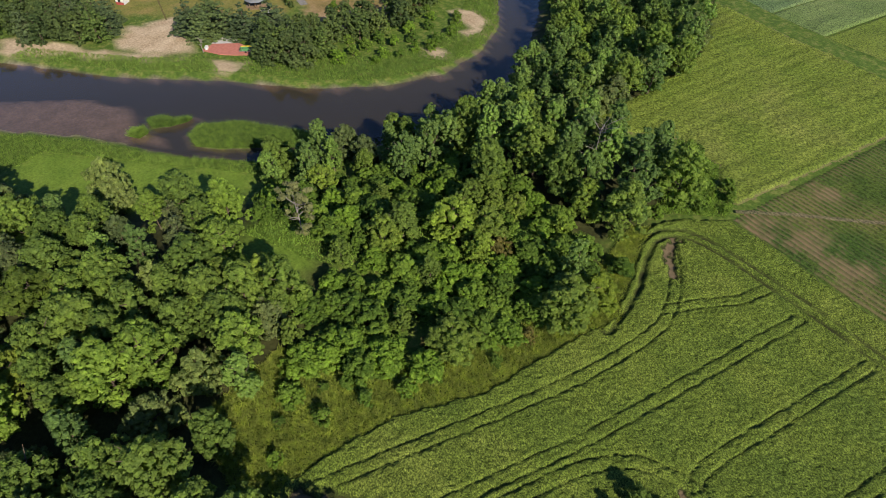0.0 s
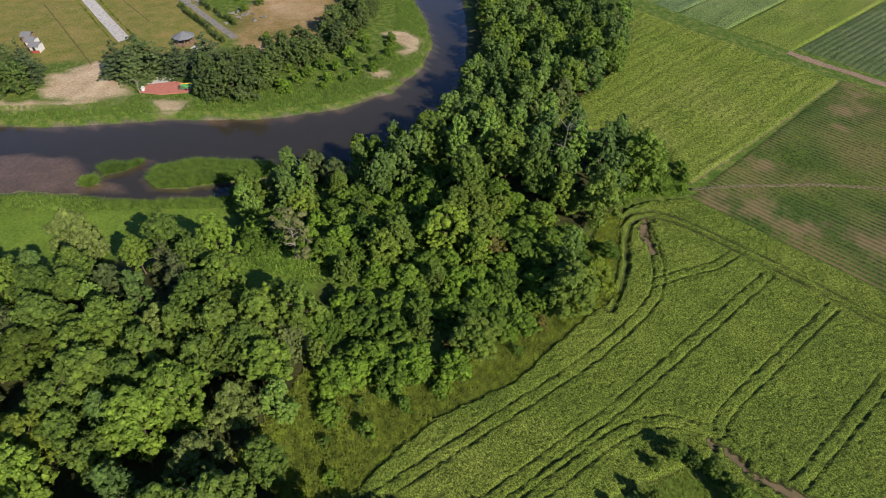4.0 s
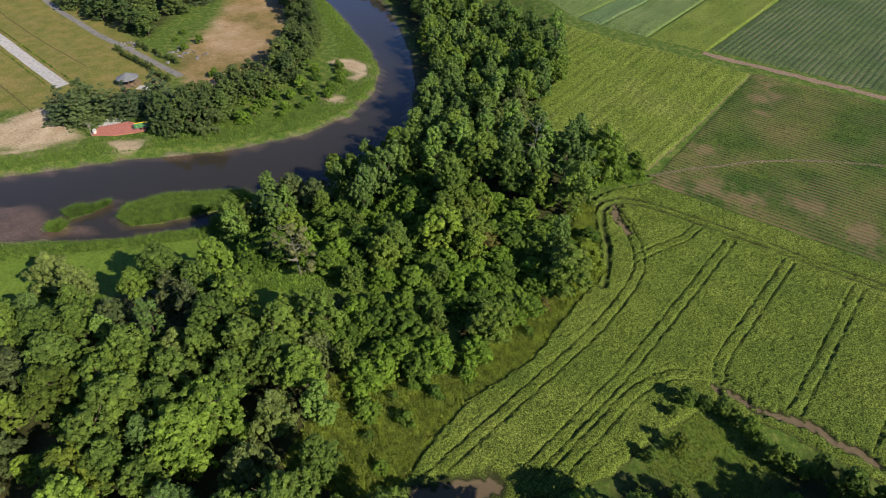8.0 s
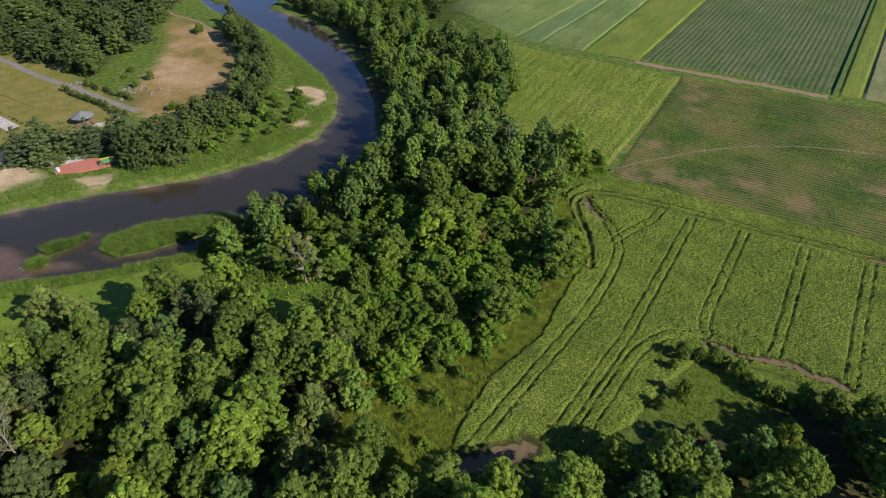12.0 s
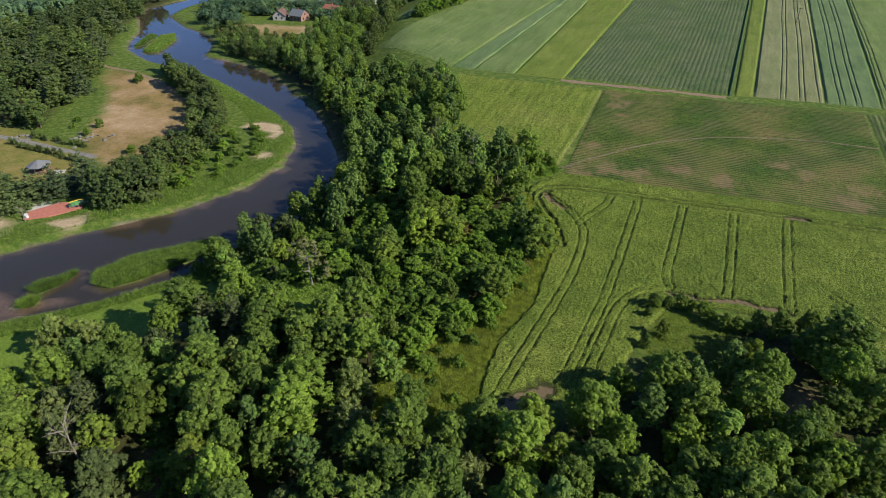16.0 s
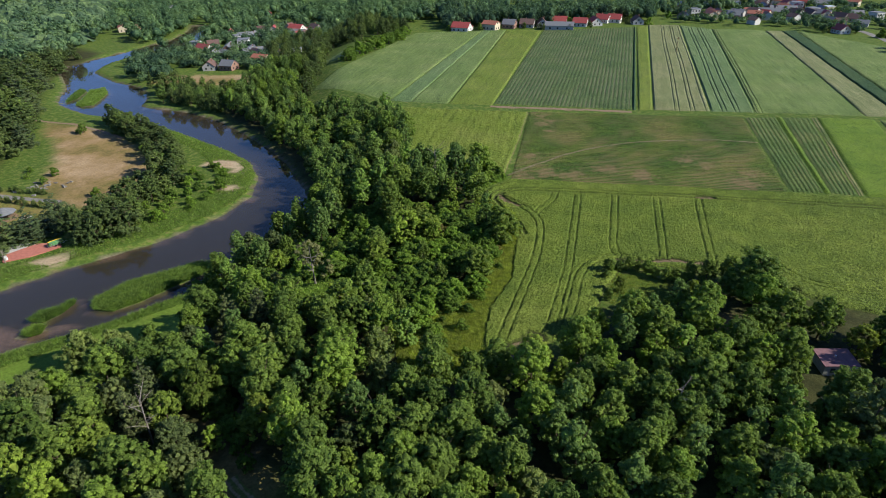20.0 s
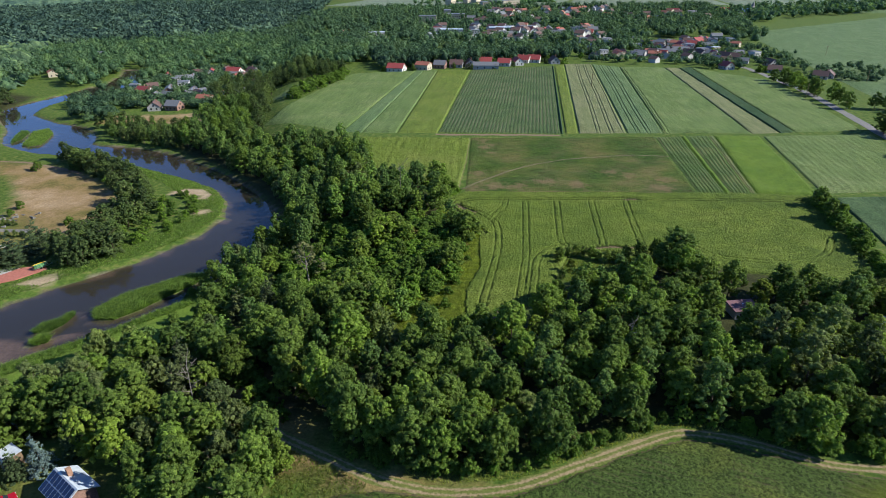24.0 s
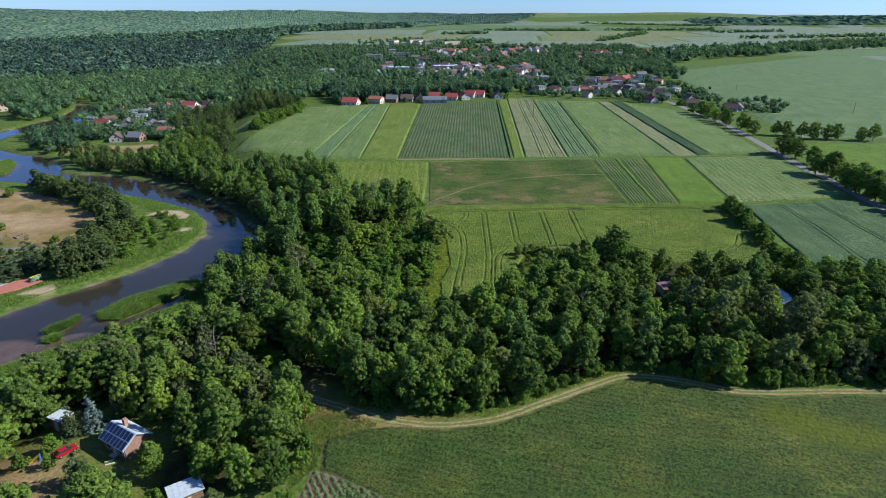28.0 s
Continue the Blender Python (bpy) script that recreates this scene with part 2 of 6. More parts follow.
def grid_mesh(name, X, Y, Z, keep=None, attrs=None):
    """A sheet over a grid of points; keep: which cells stay; attrs: values for the material, point by point."""
    n, m = X.shape
    idx = np.arange(n * m).reshape(n, m)
    q = np.stack([idx[:-1, :-1], idx[1:, :-1], idx[1:, 1:], idx[:-1, 1:]], -1).reshape(-1, 4)
    if keep is not None:
        q = q[keep.reshape(-1)]
    co = np.stack([X, Y, Z], -1).reshape(-1, 3)
    used, inv = np.unique(q, return_inverse=True)
    me = bpy.data.meshes.new(name)
    me.vertices.add(len(used))
    me.vertices.foreach_set("co", co[used].astype(np.float32).ravel())
    me.loops.add(q.size)
    me.loops.foreach_set("vertex_index", inv.reshape(-1).astype(np.int32))
    me.polygons.add(len(q))
    me.polygons.foreach_set("loop_start", np.arange(0, q.size, 4, dtype=np.int32))
    me.polygons.foreach_set("use_smooth", np.ones(len(q), bool))
    me.update(calc_edges=True)
    for key, v in (attrs or {}).items():
        a = me.attributes.new(key, "FLOAT", "POINT")
        a.data.foreach_set("value", v.reshape(-1)[used].astype(np.float32))
    return me


def part(name, bm, material, parent, label=""):
    me = bm if isinstance(bm, bpy.types.Mesh) else bpy.data.meshes.new(name)
    if me is not bm:
        bm.to_mesh(me)
        bm.free()
    if material is not None and not me.materials:
        me.materials.append(material)
    ob = new(name, me)
    ob.parent = parent
    return tagged(ob, label)


# ---- ground ----
BARE = [(-235, 277), (-203, 274), (-174, 260), (-159, 246), (-138, 233), (-131, 215), (-134, 200), (-150, 198), (-172, 206), (-187, 230), (-208, 254), (-224, 264)]
BEACH = [(-178, 110), (-172, 122), (-163, 130), (-152, 140), (-142, 157), (-138, 158), (-150, 139), (-166, 112)]
RAKED = [(-153, 141), (-168, 146), (-167, 161), (-150, 163), (-141, 159)]
MEADOW_PATCH = [(-97, 108), (-106, 113), (-108, 118), (-101, 127), (-92, 138), (-84, 148), (-76, 158), (-71, 160), (-70, 152), (-70, 142), (-72, 132), (-76, 124), (-80, 116), (-86, 110)]
GLADE = [(-54, 151), (-50, 157), (-43, 161), (-35, 159), (-32, 154), (-36, 148), (-46, 147)]
CLEARING = [(25, 165), (25, 179), (39, 179), (40, 168)]
RED_SOIL = [(45, 161), (47, 157), (52, 160), (53, 165), (49, 165)]
BANK = [(-134, 164), (-131, 170), (-126, 172), (-123, 168), (-126, 164)]
YARD_DIRT = [(-84, 74), (-80, 84), (-75, 86), (-70, 82), (-64, 78), (-62, 72), (-68, 68), (-84, 68)]
SANDS = [[(-109, 221), (-104, 220.5), (-101.5, 224), (-105, 227), (-109, 225)], [(-129, 244), (-124, 248), (-117, 248), (-110, 242), (-110, 236), (-114, 235.5), (-115, 240), (-122, 241)]]
LAWN = [(-330, 120), (-190, 135), (-168, 162), (-150, 190), (-165, 202), (-190, 205), (-250, 215), (-330, 200)]
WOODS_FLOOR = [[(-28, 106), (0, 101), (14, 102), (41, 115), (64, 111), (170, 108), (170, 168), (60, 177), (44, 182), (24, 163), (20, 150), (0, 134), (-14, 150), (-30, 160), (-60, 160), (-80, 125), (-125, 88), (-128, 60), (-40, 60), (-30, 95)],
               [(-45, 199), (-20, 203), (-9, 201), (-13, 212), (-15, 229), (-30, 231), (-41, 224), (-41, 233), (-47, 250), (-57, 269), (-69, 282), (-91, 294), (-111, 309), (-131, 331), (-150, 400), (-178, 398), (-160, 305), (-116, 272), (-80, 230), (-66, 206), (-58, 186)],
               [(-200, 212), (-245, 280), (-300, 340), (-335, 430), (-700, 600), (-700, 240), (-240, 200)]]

gx, gy = steps(-335, 300, 2.5, 4900), steps(25, 560, 2.5, 4900)
GX, GY = np.meshgrid(gx, gy, indexing="ij")
GZ = heights(GX, GY)
jag = 2.0 * wave(GX, GY, 16, 11) + 1.2 * wave(GX, GY, 7, 12)


def soft(pts, width=3.0):
    return np.clip(0.5 - (signed(GX, GY, pts) + jag) / width, 0, 1)


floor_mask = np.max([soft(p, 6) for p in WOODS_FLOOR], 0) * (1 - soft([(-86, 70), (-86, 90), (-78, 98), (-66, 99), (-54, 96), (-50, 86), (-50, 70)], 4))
sand_mask = np.max([soft(p, 2.5) for p in [BEACH, BANK, RAKED] + SANDS], 0)
meadow_mask = np.maximum(np.maximum(soft(MEADOW_PATCH, 4), soft(GLADE, 4)), 0.45 * soft(CLEARING, 2))
yard_mask = 0.5 * soft([(-84, 72), (-84, 90), (-76, 97), (-64, 95), (-54, 92), (-50, 84), (-50, 72)], 4)
bare_mask = np.maximum.reduce([soft(BARE, 5), 0.75 * soft([(-237, 356), (-236, 374), (-175, 390), (-166, 374), (-186, 359), (-220, 358)], 3), soft(RED_SOIL, 2), soft(YARD_DIRT, 3), soft([(-38, 106), (-24, 100.5), (-10, 97), (4, 95.5), (-6, 92.5), (-18, 93.5), (-28, 95.5), (-36, 100)], 3), 0.7 * soft([(-44, 117), (-41, 120), (-33, 112), (-23, 104), (-21, 98), (-31, 99), (-37, 107)], 3)])
lawn_mask = np.maximum(np.maximum(yard_mask, soft(LAWN, 4)), soft([(-237, 354), (-236, 374), (-175, 390), (-166, 372), (-186, 357), (-220, 356)], 4))
silt_mask = np.clip((WATER - 0.08 - GZ) / 0.25, 0, 1)
mud_mask = np.clip(0.5 - (GZ - WATER - 0.02) / 0.12, 0, 1)


def ground_material():
    m, nt, b = mat("ground", 0.9, 0.1)
    fine, mid, big = noise_of(nt, 1.6, 6, 0.7), noise_of(nt, 0.22, 4), noise_of(nt, 0.03, 3)
    grass = ramp(nt, noise_of(nt, 0.5, 5, 0.65), [(0.33, (0.040, 0.076, 0.012)), (0.5, (0.070, 0.112, 0.018)), (0.62, (0.122, 0.142, 0.034)), (0.72, (0.165, 0.150, 0.058))])
    lawn = ramp(nt, mid, [(0.3, (0.112, 0.120, 0.026)), (0.5, (0.154, 0.142, 0.038)), (0.72, (0.205, 0.158, 0.056))])
    bare = ramp(nt, noise_of(nt, 0.045, 6, 0.62), [(0.36, (0.118, 0.104, 0.030)), (0.45, (0.205, 0.146, 0.060)), (0.53, (0.262, 0.180, 0.092)), (0.62, (0.330, 0.238, 0.140))])
    sand = ramp(nt, mid, [(0.3, (0.300, 0.222, 0.138)), (0.7, (0.430, 0.335, 0.225))])
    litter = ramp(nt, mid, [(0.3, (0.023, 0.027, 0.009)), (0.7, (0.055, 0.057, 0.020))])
    mud = ramp(nt, mid, [(0.3, (0.140, 0.106, 0.082)), (0.7, (0.215, 0.168, 0.134))])
    col = grass
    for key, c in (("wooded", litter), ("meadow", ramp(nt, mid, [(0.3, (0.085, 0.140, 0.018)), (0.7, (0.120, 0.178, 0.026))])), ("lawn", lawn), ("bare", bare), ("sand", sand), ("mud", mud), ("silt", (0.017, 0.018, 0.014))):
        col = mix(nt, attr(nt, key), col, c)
    col = mix(nt, 1.0, col, ramp(nt, fine, [(0.28, (0.6, 0.6, 0.58)), (0.72, (1.35, 1.35, 1.35))]), "MULTIPLY")
    nt.links.new(col, b.inputs["Base Color"])
    bump(nt, b, fine, 0.25, 0.8)
    return m


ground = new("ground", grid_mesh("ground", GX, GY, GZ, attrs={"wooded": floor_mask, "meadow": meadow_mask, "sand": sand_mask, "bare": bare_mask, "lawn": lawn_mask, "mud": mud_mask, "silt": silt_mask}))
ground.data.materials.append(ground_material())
tagged(ground, "grassy river plain with sandy banks and bare dry patches", "ground", kind="structure")


def water_material():
    """Brownish clear water under a mirror surface with a light ripple."""
    m, nt, b = mat("river_water", 0.02, 0.5)
    ripple = maths(nt, "ADD", noise_of(nt, 0.9, 3, 0.5), maths(nt, "MULTIPLY", noise_of(nt, 0.07, 2), 1.5))
    n = node(nt, "ShaderNodeBump", Strength=0.22, Distance=0.02)
    nt.links.new(ripple, n.inputs["Height"])
    clear = node(nt, "ShaderNodeBsdfTransparent", Color=(0.80, 0.72, 0.66, 1))
    b.inputs["Base Color"].default_value = (0.125, 0.110, 0.086, 1)
    b.inputs["Specular IOR Level"].default_value = 0.0
    body = nt.nodes.new("ShaderNodeMixShader")
    body.inputs[0].default_value = 0.16
    nt.links.new(clear.outputs[0], body.inputs[1])
    nt.links.new(b.outputs[0], body.inputs[2])
    gloss = node(nt, "ShaderNodeBsdfGlossy", Roughness=0.03)
    fres = node(nt, "ShaderNodeLayerWeight", Blend=0.5)
    nt.links.new(n.outputs["Normal"], gloss.inputs["Normal"])
    nt.links.new(n.outputs["Normal"], fres.inputs["Normal"])
    ms = nt.nodes.new("ShaderNodeMixShader")
    mirror = maths(nt, "ADD", maths(nt, "MULTIPLY", maths(nt, "POWER", fres.outputs["Facing"], 4.6), 0.95), 0.03, True)
    nt.links.new(mirror, ms.inputs[0])
    nt.links.new(body.outputs[0], ms.inputs[1])
    nt.links.new(gloss.outputs[0], ms.inputs[2])
    nt.links.new(ms.outputs[0], nt.nodes["Material Output"].inputs["Surface"])
    return m


wx, wy = np.meshgrid(np.linspace(-420, -60, 10), np.linspace(-10, 560, 12), indexing="ij")
water = new("water", grid_mesh("water", wx, wy, np.full(wx.shape, WATER)))
water.data.materials.append(water_material())
tagged(water, "calm dark brown river water reflecting the sky", "river", kind="structure")

# ---- fields ----


def smooth_line(pts, step=1.0):
    """Points every step metres along a rounded chain."""
    p = np.array([pts[0]] + list(pts) + [pts[-1]], float)
    out = []
    for k in range(1, len(p) - 2):
        n = max(2, int(np.hypot(*(p[k + 1] - p[k])) / step))
        for u in np.linspace(0, 1, n, endpoint=False):
            a, b, c, d = p[k - 1:k + 3]
            out.append(0.5 * (2 * b + (c - a) * u + (2 * a - 5 * b + 4 * c - d) * u * u + (3 * b - a - 3 * c + d) * u ** 3))
    out.append(p[-2])
    return [tuple(v) for v in out]


def field(label, outline, step, material, crop, tracks=(), rut=0.95, width=0.17, rows=None, rough=0.19, worn=(), ripe=(), lanes=()):
    """A field of standing crop: a sheet at the crop's height that falls to the ground at its edge and in the wheel ruts."""
    ox, oy = [p[0] for p in outline], [p[1] for p in outline]
    X, Y = np.meshgrid(np.arange(min(ox) - 1, max(ox) + 1, step), np.arange(min(oy) - 1, max(oy) + 1, step), indexing="ij")
    r = np.random.RandomState(len(label))
    s = signed(X, Y, outline) + 0.35 * wave(X, Y, 9, 21) + 0.2 * wave(X, Y, 3.1, 22)
    soil = 0.6 * np.clip(1 + s / 0.35, 0, 1)
    lift = np.clip(-s / 0.6, 0, 1)
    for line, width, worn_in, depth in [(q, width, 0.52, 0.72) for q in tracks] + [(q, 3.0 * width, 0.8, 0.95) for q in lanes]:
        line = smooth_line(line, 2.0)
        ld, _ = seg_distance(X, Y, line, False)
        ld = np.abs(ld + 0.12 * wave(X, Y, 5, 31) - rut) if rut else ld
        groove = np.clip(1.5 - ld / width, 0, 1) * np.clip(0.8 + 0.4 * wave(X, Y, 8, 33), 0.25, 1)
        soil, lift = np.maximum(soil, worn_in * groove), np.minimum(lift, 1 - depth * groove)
    for pts, w in worn:
        wd, _ = seg_distance(X, Y, smooth_line(pts, 2.0), False)
        bare = np.clip(1.4 - (wd + 0.9 * wave(X, Y, 4, 41)) / w, 0, 1)
        soil, lift = np.maximum(soil, bare), np.minimum(lift, 1 - 0.9 * bare)
    Z = heights(X, Y) + 0.03 + crop * lift + rough * r.uniform(-1, 1, X.shape) * lift
    if rows:
        a, gap, depth, open_soil = rows
        u = X * math.cos(a) + Y * math.sin(a) + 0.5 * wave(X, Y, 30, 79)
        w = 0.5 - 0.5 * np.cos(u * 2 * math.pi / gap)
        Z, soil = Z - depth * w * lift, np.maximum(soil, open_soil * w * np.clip(0.7 + 0.5 * wave(X, Y, 17, 77), 0, 1))
    gold = np.zeros(X.shape)
    for line, w in ripe:
        gd, _ = seg_distance(X, Y, line, False)
        gold = np.maximum(gold, np.clip(1.1 - (gd + 1.5 * wave(X, Y, 14, 61)) / w, 0, 0.85))
    keep = (s[:-1, :-1] < 0.1) | (s[1:, 1:] < 0.1)
    ob = new("field", grid_mesh("field", X, Y, Z, keep, {"soil": soil, "ripe": gold}))
    ob.data.materials.append(material)
    return tagged(ob, label, "crop field", kind="structure")


def strip(label, corners, material, crop, tracks=(), gap=None, depth=0.2, across=60, along=40, width=0.24, furrow=0.8, bald=()):
    """A four-sided field further off: corners from the near left, counter-clockwise; tracks: how far across they run, 0 to 1."""
    a, b, c, d = [np.array(p, float) for p in corners]
    wide = np.hypot(*(b - a))
    if gap:
        across = int(wide / gap * 6)
    u, v = np.meshgrid(np.linspace(0, 1, across + 1), np.linspace(0, 1, along + 1), indexing="ij")
    P = (a[:, None, None] * (1 - u) + b[:, None, None] * u) * (1 - v) + (d[:, None, None] * (1 - u) + c[:, None, None] * u) * v
    edge = np.clip(np.minimum(np.minimum(u, 1 - u) * wide, np.minimum(v, 1 - v) * np.hypot(*(d - a))) / 0.7, 0, 1)
    soil, lift = 0.22 * (1 - edge), edge
    for k in tracks:
        for off in (-0.9, 0.9):
            g = np.clip(1.5 - np.abs((u - k) * wide + off + 0.3 * np.sin(v * 9 + k * 20)) / width, 0, 1)
            soil, lift = np.maximum(soil, 0.32 * g), np.minimum(lift, 1 - 0.55 * g)
    for bx, by, br in bald:
        gone = np.clip(1.1 - np.hypot(P[0] - bx, P[1] - by) / br + 0.4 * wave(P[0], P[1], 15, 71) + 0.3 * wave(P[0], P[1], 4, 72) + 0.18 * wave(P[0], P[1], 1.3, 73), 0, 1) * 0.42
        rowed = 0.45 + 0.55 * (0.5 - 0.5 * np.cos(u * wide / gap * 2 * math.pi)) if gap else 1.0
        soil, lift = np.maximum(soil, 2.1 * gone * rowed), np.minimum(lift, 1 - 0.7 * gone)
    Z = heights(P[0], P[1]) + 0.05 + crop * lift + 0.06 * wave(P[0], P[1], 6, 51)
    if gap:
        w = 0.5 - 0.5 * np.cos(u * wide / gap * 2 * math.pi)
        Z, soil = Z - depth * w, np.maximum(soil, furrow * w * np.clip(0.75 + 0.55 * wave(P[0], P[1], 38, 78), 0.1, 1))
    ob = new("field", grid_mesh("field", P[0], P[1], Z, None, {"soil": soil}))
    ob.data.materials.append(material)
    return tagged(ob, label, "crop field", kind="structure")


def ribbon(name, label, category, pts, width, material, lift=0.05, ragged=0.15, centre=False):
    line = smooth_line(pts, 1.5)
    n = 13
    X, Y = np.zeros((len(line), n)), np.zeros((len(line), n))
    for k, p in enumerate(line):
        q0, q1 = line[max(0, k - 1)], line[min(len(line) - 1, k + 1)]
        t = np.array([q1[0] - q0[0], q1[1] - q0[1]])
        t = t / (np.hypot(*t) + 1e-9)
        for j, o in enumerate(np.linspace(-0.5, 0.5, n)):
            o = o * width * (1 + (ragged * random.uniform(-1, 1) if j in (0, n - 1) else 0))
            X[k, j], Y[k, j] = p[0] - t[1] * -o, p[1] + t[0] * -o
    across = np.tile(np.abs(np.linspace(-1, 1, n)), (len(line), 1))
    Z = heights(X, Y) + lift - 0.03 * across
    ob = new(name, grid_mesh(name, X, Y, Z, None, {"across": across}))
    ob.data.materials.append(material)
    return tagged(ob, label, category, kind="structure")


CROP_NEAR = crop_material("crop_near", (0.076, 0.114, 0.013), (0.096, 0.134, 0.015), (0.119, 0.151, 0.021), (0.115, 0.086, 0.050), grain=4.6, rut_shade=(0.030, 0.034, 0.011), specks=True)
CROP_FORE = crop_material("crop_fore", (0.036, 0.060, 0.008), (0.048, 0.072, 0.010), (0.080, 0.094, 0.012), grain=2.2, rows=((0.25, 1.5, 1), 0.35))
CROP_YELLOW = crop_material("crop_yellow", (0.092, 0.130, 0.013), (0.112, 0.145, 0.017), (0.130, 0.153, 0.024), rows=((1, 0.1, 1), 0.0))
CROP_BROWN = crop_material("crop_brown", (0.036, 0.068, 0.007), (0.058, 0.086, 0.010), (0.094, 0.098, 0.020), (0.140, 0.098, 0.054), rows=((0.06, 2.4, 1), 0.05), patches=(0.42, 0.54, 0.68))
CROP_STRIPED = crop_material("crop_striped", (0.044, 0.078, 0.012), (0.058, 0.092, 0.015), (0.082, 0.108, 0.022), (0.135, 0.118, 0.052), rows=((2.2, 0.06, 1), -0.12))
CROP_BRIGHT = crop_material("crop_bright", (0.076, 0.128, 0.008), (0.090, 0.142, 0.009), (0.101, 0.151, 0.012))
CROP_BLUE = crop_material("crop_blue", (0.083, 0.130, 0.038), (0.099, 0.145, 0.045), (0.119, 0.159, 0.052), rows=((1, 0.1, 1), 0.0))
CROP_LIGHT = crop_material("crop_light", (0.095, 0.139, 0.029), (0.114, 0.156, 0.036), (0.137, 0.170, 0.046), rows=((1, 0.1, 1), 0.0))
CROP_BEIGE = crop_material("crop_beige", (0.134, 0.153, 0.050), (0.154, 0.166, 0.058), (0.175, 0.177, 0.070), rows=((1, 0.1, 1), 0.0))
CROP_DARK = crop_material("crop_dark", (0.048, 0.078, 0.018), (0.059, 0.089, 0.022), (0.071, 0.096, 0.026), (0.148, 0.126, 0.081))
CROP_GREY = crop_material("crop_grey", (0.050, 0.088, 0.024), (0.062, 0.100, 0.029), (0.078, 0.112, 0.036), rows=((1, 0.1, 1), 0.0))
CROP_PALE = crop_material("crop_pale", (0.092, 0.137, 0.030), (0.108, 0.150, 0.036), (0.128, 0.163, 0.044), rows=((1, 0.1, 1), 0.0))
CROP_PLOT = crop_material("crop_plot", (0.050, 0.085, 0.020), (0.062, 0.098, 0.024), (0.075, 0.108, 0.028), (0.130, 0.098, 0.062))
CROP_MAIZE = crop_material("crop_maize", (0.028, 0.059, 0.015), (0.039, 0.070, 0.018), (0.047, 0.078, 0.022))

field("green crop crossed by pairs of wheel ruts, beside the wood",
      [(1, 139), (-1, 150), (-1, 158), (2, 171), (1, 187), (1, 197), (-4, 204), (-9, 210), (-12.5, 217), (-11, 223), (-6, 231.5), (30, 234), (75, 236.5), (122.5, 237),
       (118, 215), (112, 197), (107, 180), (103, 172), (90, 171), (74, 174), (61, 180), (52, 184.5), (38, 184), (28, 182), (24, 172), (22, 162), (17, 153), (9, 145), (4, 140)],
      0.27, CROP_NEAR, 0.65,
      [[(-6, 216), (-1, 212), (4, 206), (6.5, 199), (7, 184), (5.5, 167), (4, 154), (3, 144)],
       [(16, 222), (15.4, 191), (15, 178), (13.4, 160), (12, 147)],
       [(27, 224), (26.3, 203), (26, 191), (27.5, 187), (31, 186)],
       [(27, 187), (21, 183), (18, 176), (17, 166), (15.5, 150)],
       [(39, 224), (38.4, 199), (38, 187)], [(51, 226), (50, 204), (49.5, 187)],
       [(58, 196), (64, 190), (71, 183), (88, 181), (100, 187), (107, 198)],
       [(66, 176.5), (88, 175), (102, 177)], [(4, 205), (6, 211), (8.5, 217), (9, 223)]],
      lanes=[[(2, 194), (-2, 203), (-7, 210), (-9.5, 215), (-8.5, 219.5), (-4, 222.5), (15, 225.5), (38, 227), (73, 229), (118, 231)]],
      worn=[([(27, 185.5), (34, 185.2), (40, 187), (49, 187)], 0.9), ([(-7, 218), (-5, 214), (-1, 212)], 1.1), ([(4, 142), (10, 149)], 2.6), ([(51, 227.5), (56, 227.8)], 0.6)])
field("dark green low crop with faint rows beside a farm track",
      [(-21, 81), (-10, 75), (0, 62), (170, 62), (170, 103), (96, 103.5), (68, 102.8), (59, 104.8), (50, 107.8), (41, 108.7), (32, 104.7), (21, 98.7), (11, 93.7), (0, 91.8), (-11, 92.6), (-22, 89)],
      0.33, CROP_FORE, 0.4, rows=(1.26, 1.5, 0.16, 0.36), rough=0.14, ripe=[([(68, 96), (78, 91), (96, 86)], 6)])
strip("dark green low crop with faint rows beside a farm track", [(-30, -150), (170, -150), (170, 61.6), (0, 61.6)], CROP_FORE, 0.3, (), 1.5, 0.1, along=60, furrow=0.1)
field("freshly planted plot of brown soil in narrow green rows", [(-24, 72), (-22.6, 80.5), (-17, 79), (-8, 74), (-6, 68), (-22, 66)], 0.22, CROP_PLOT, 0.25, rows=(0.55, 1.1, 0.22, 1.3))
strip("brown weedy field with bare patches", [(79, 238), (81, 317), (-8, 309), (-6, 232)], CROP_BROWN, 0.3, (), 1.25, 0.2, along=150, furrow=0.62,
      bald=((-2, 235, 9), (4, 239, 8), (14, 240, 8), (25, 245, 8), (36, 242, 7), (2, 298, 6), (-2, 254, 6), (-3, 304, 7), (-1, 292, 6), (2, 284, 4), (51, 260, 7), (57, 258, 7), (66, 242, 9), (71, 250, 7), (36, 246, 4)))
strip("field striped brown and green in rows", [(79.5, 238), (89, 238.6), (94, 319.3), (81.5, 317)], CROP_STRIPED, 0.35, (), 1.3, 0.2, along=60, furrow=0.5)
strip("bright green weedy band between brown rows", [(89.2, 238.6), (91, 238.7), (96.5, 319.6), (94.2, 319.3)], CROP_BRIGHT, 0.4, (), across=12, along=60)
strip("field striped brown and green in rows", [(91.2, 238.7), (98.4, 239), (107.6, 320.6), (96.7, 319.6)], CROP_STRIPED, 0.35, (), 1.3, 0.2, along=60, furrow=0.5)
strip("bare brown seam beside the meadow crop", [(98.6, 239), (100.2, 239), (110.2, 321), (107.8, 320.6)], CROP_STRIPED, 0.15, (), 0.8, 0.05, along=60, furrow=0.9)
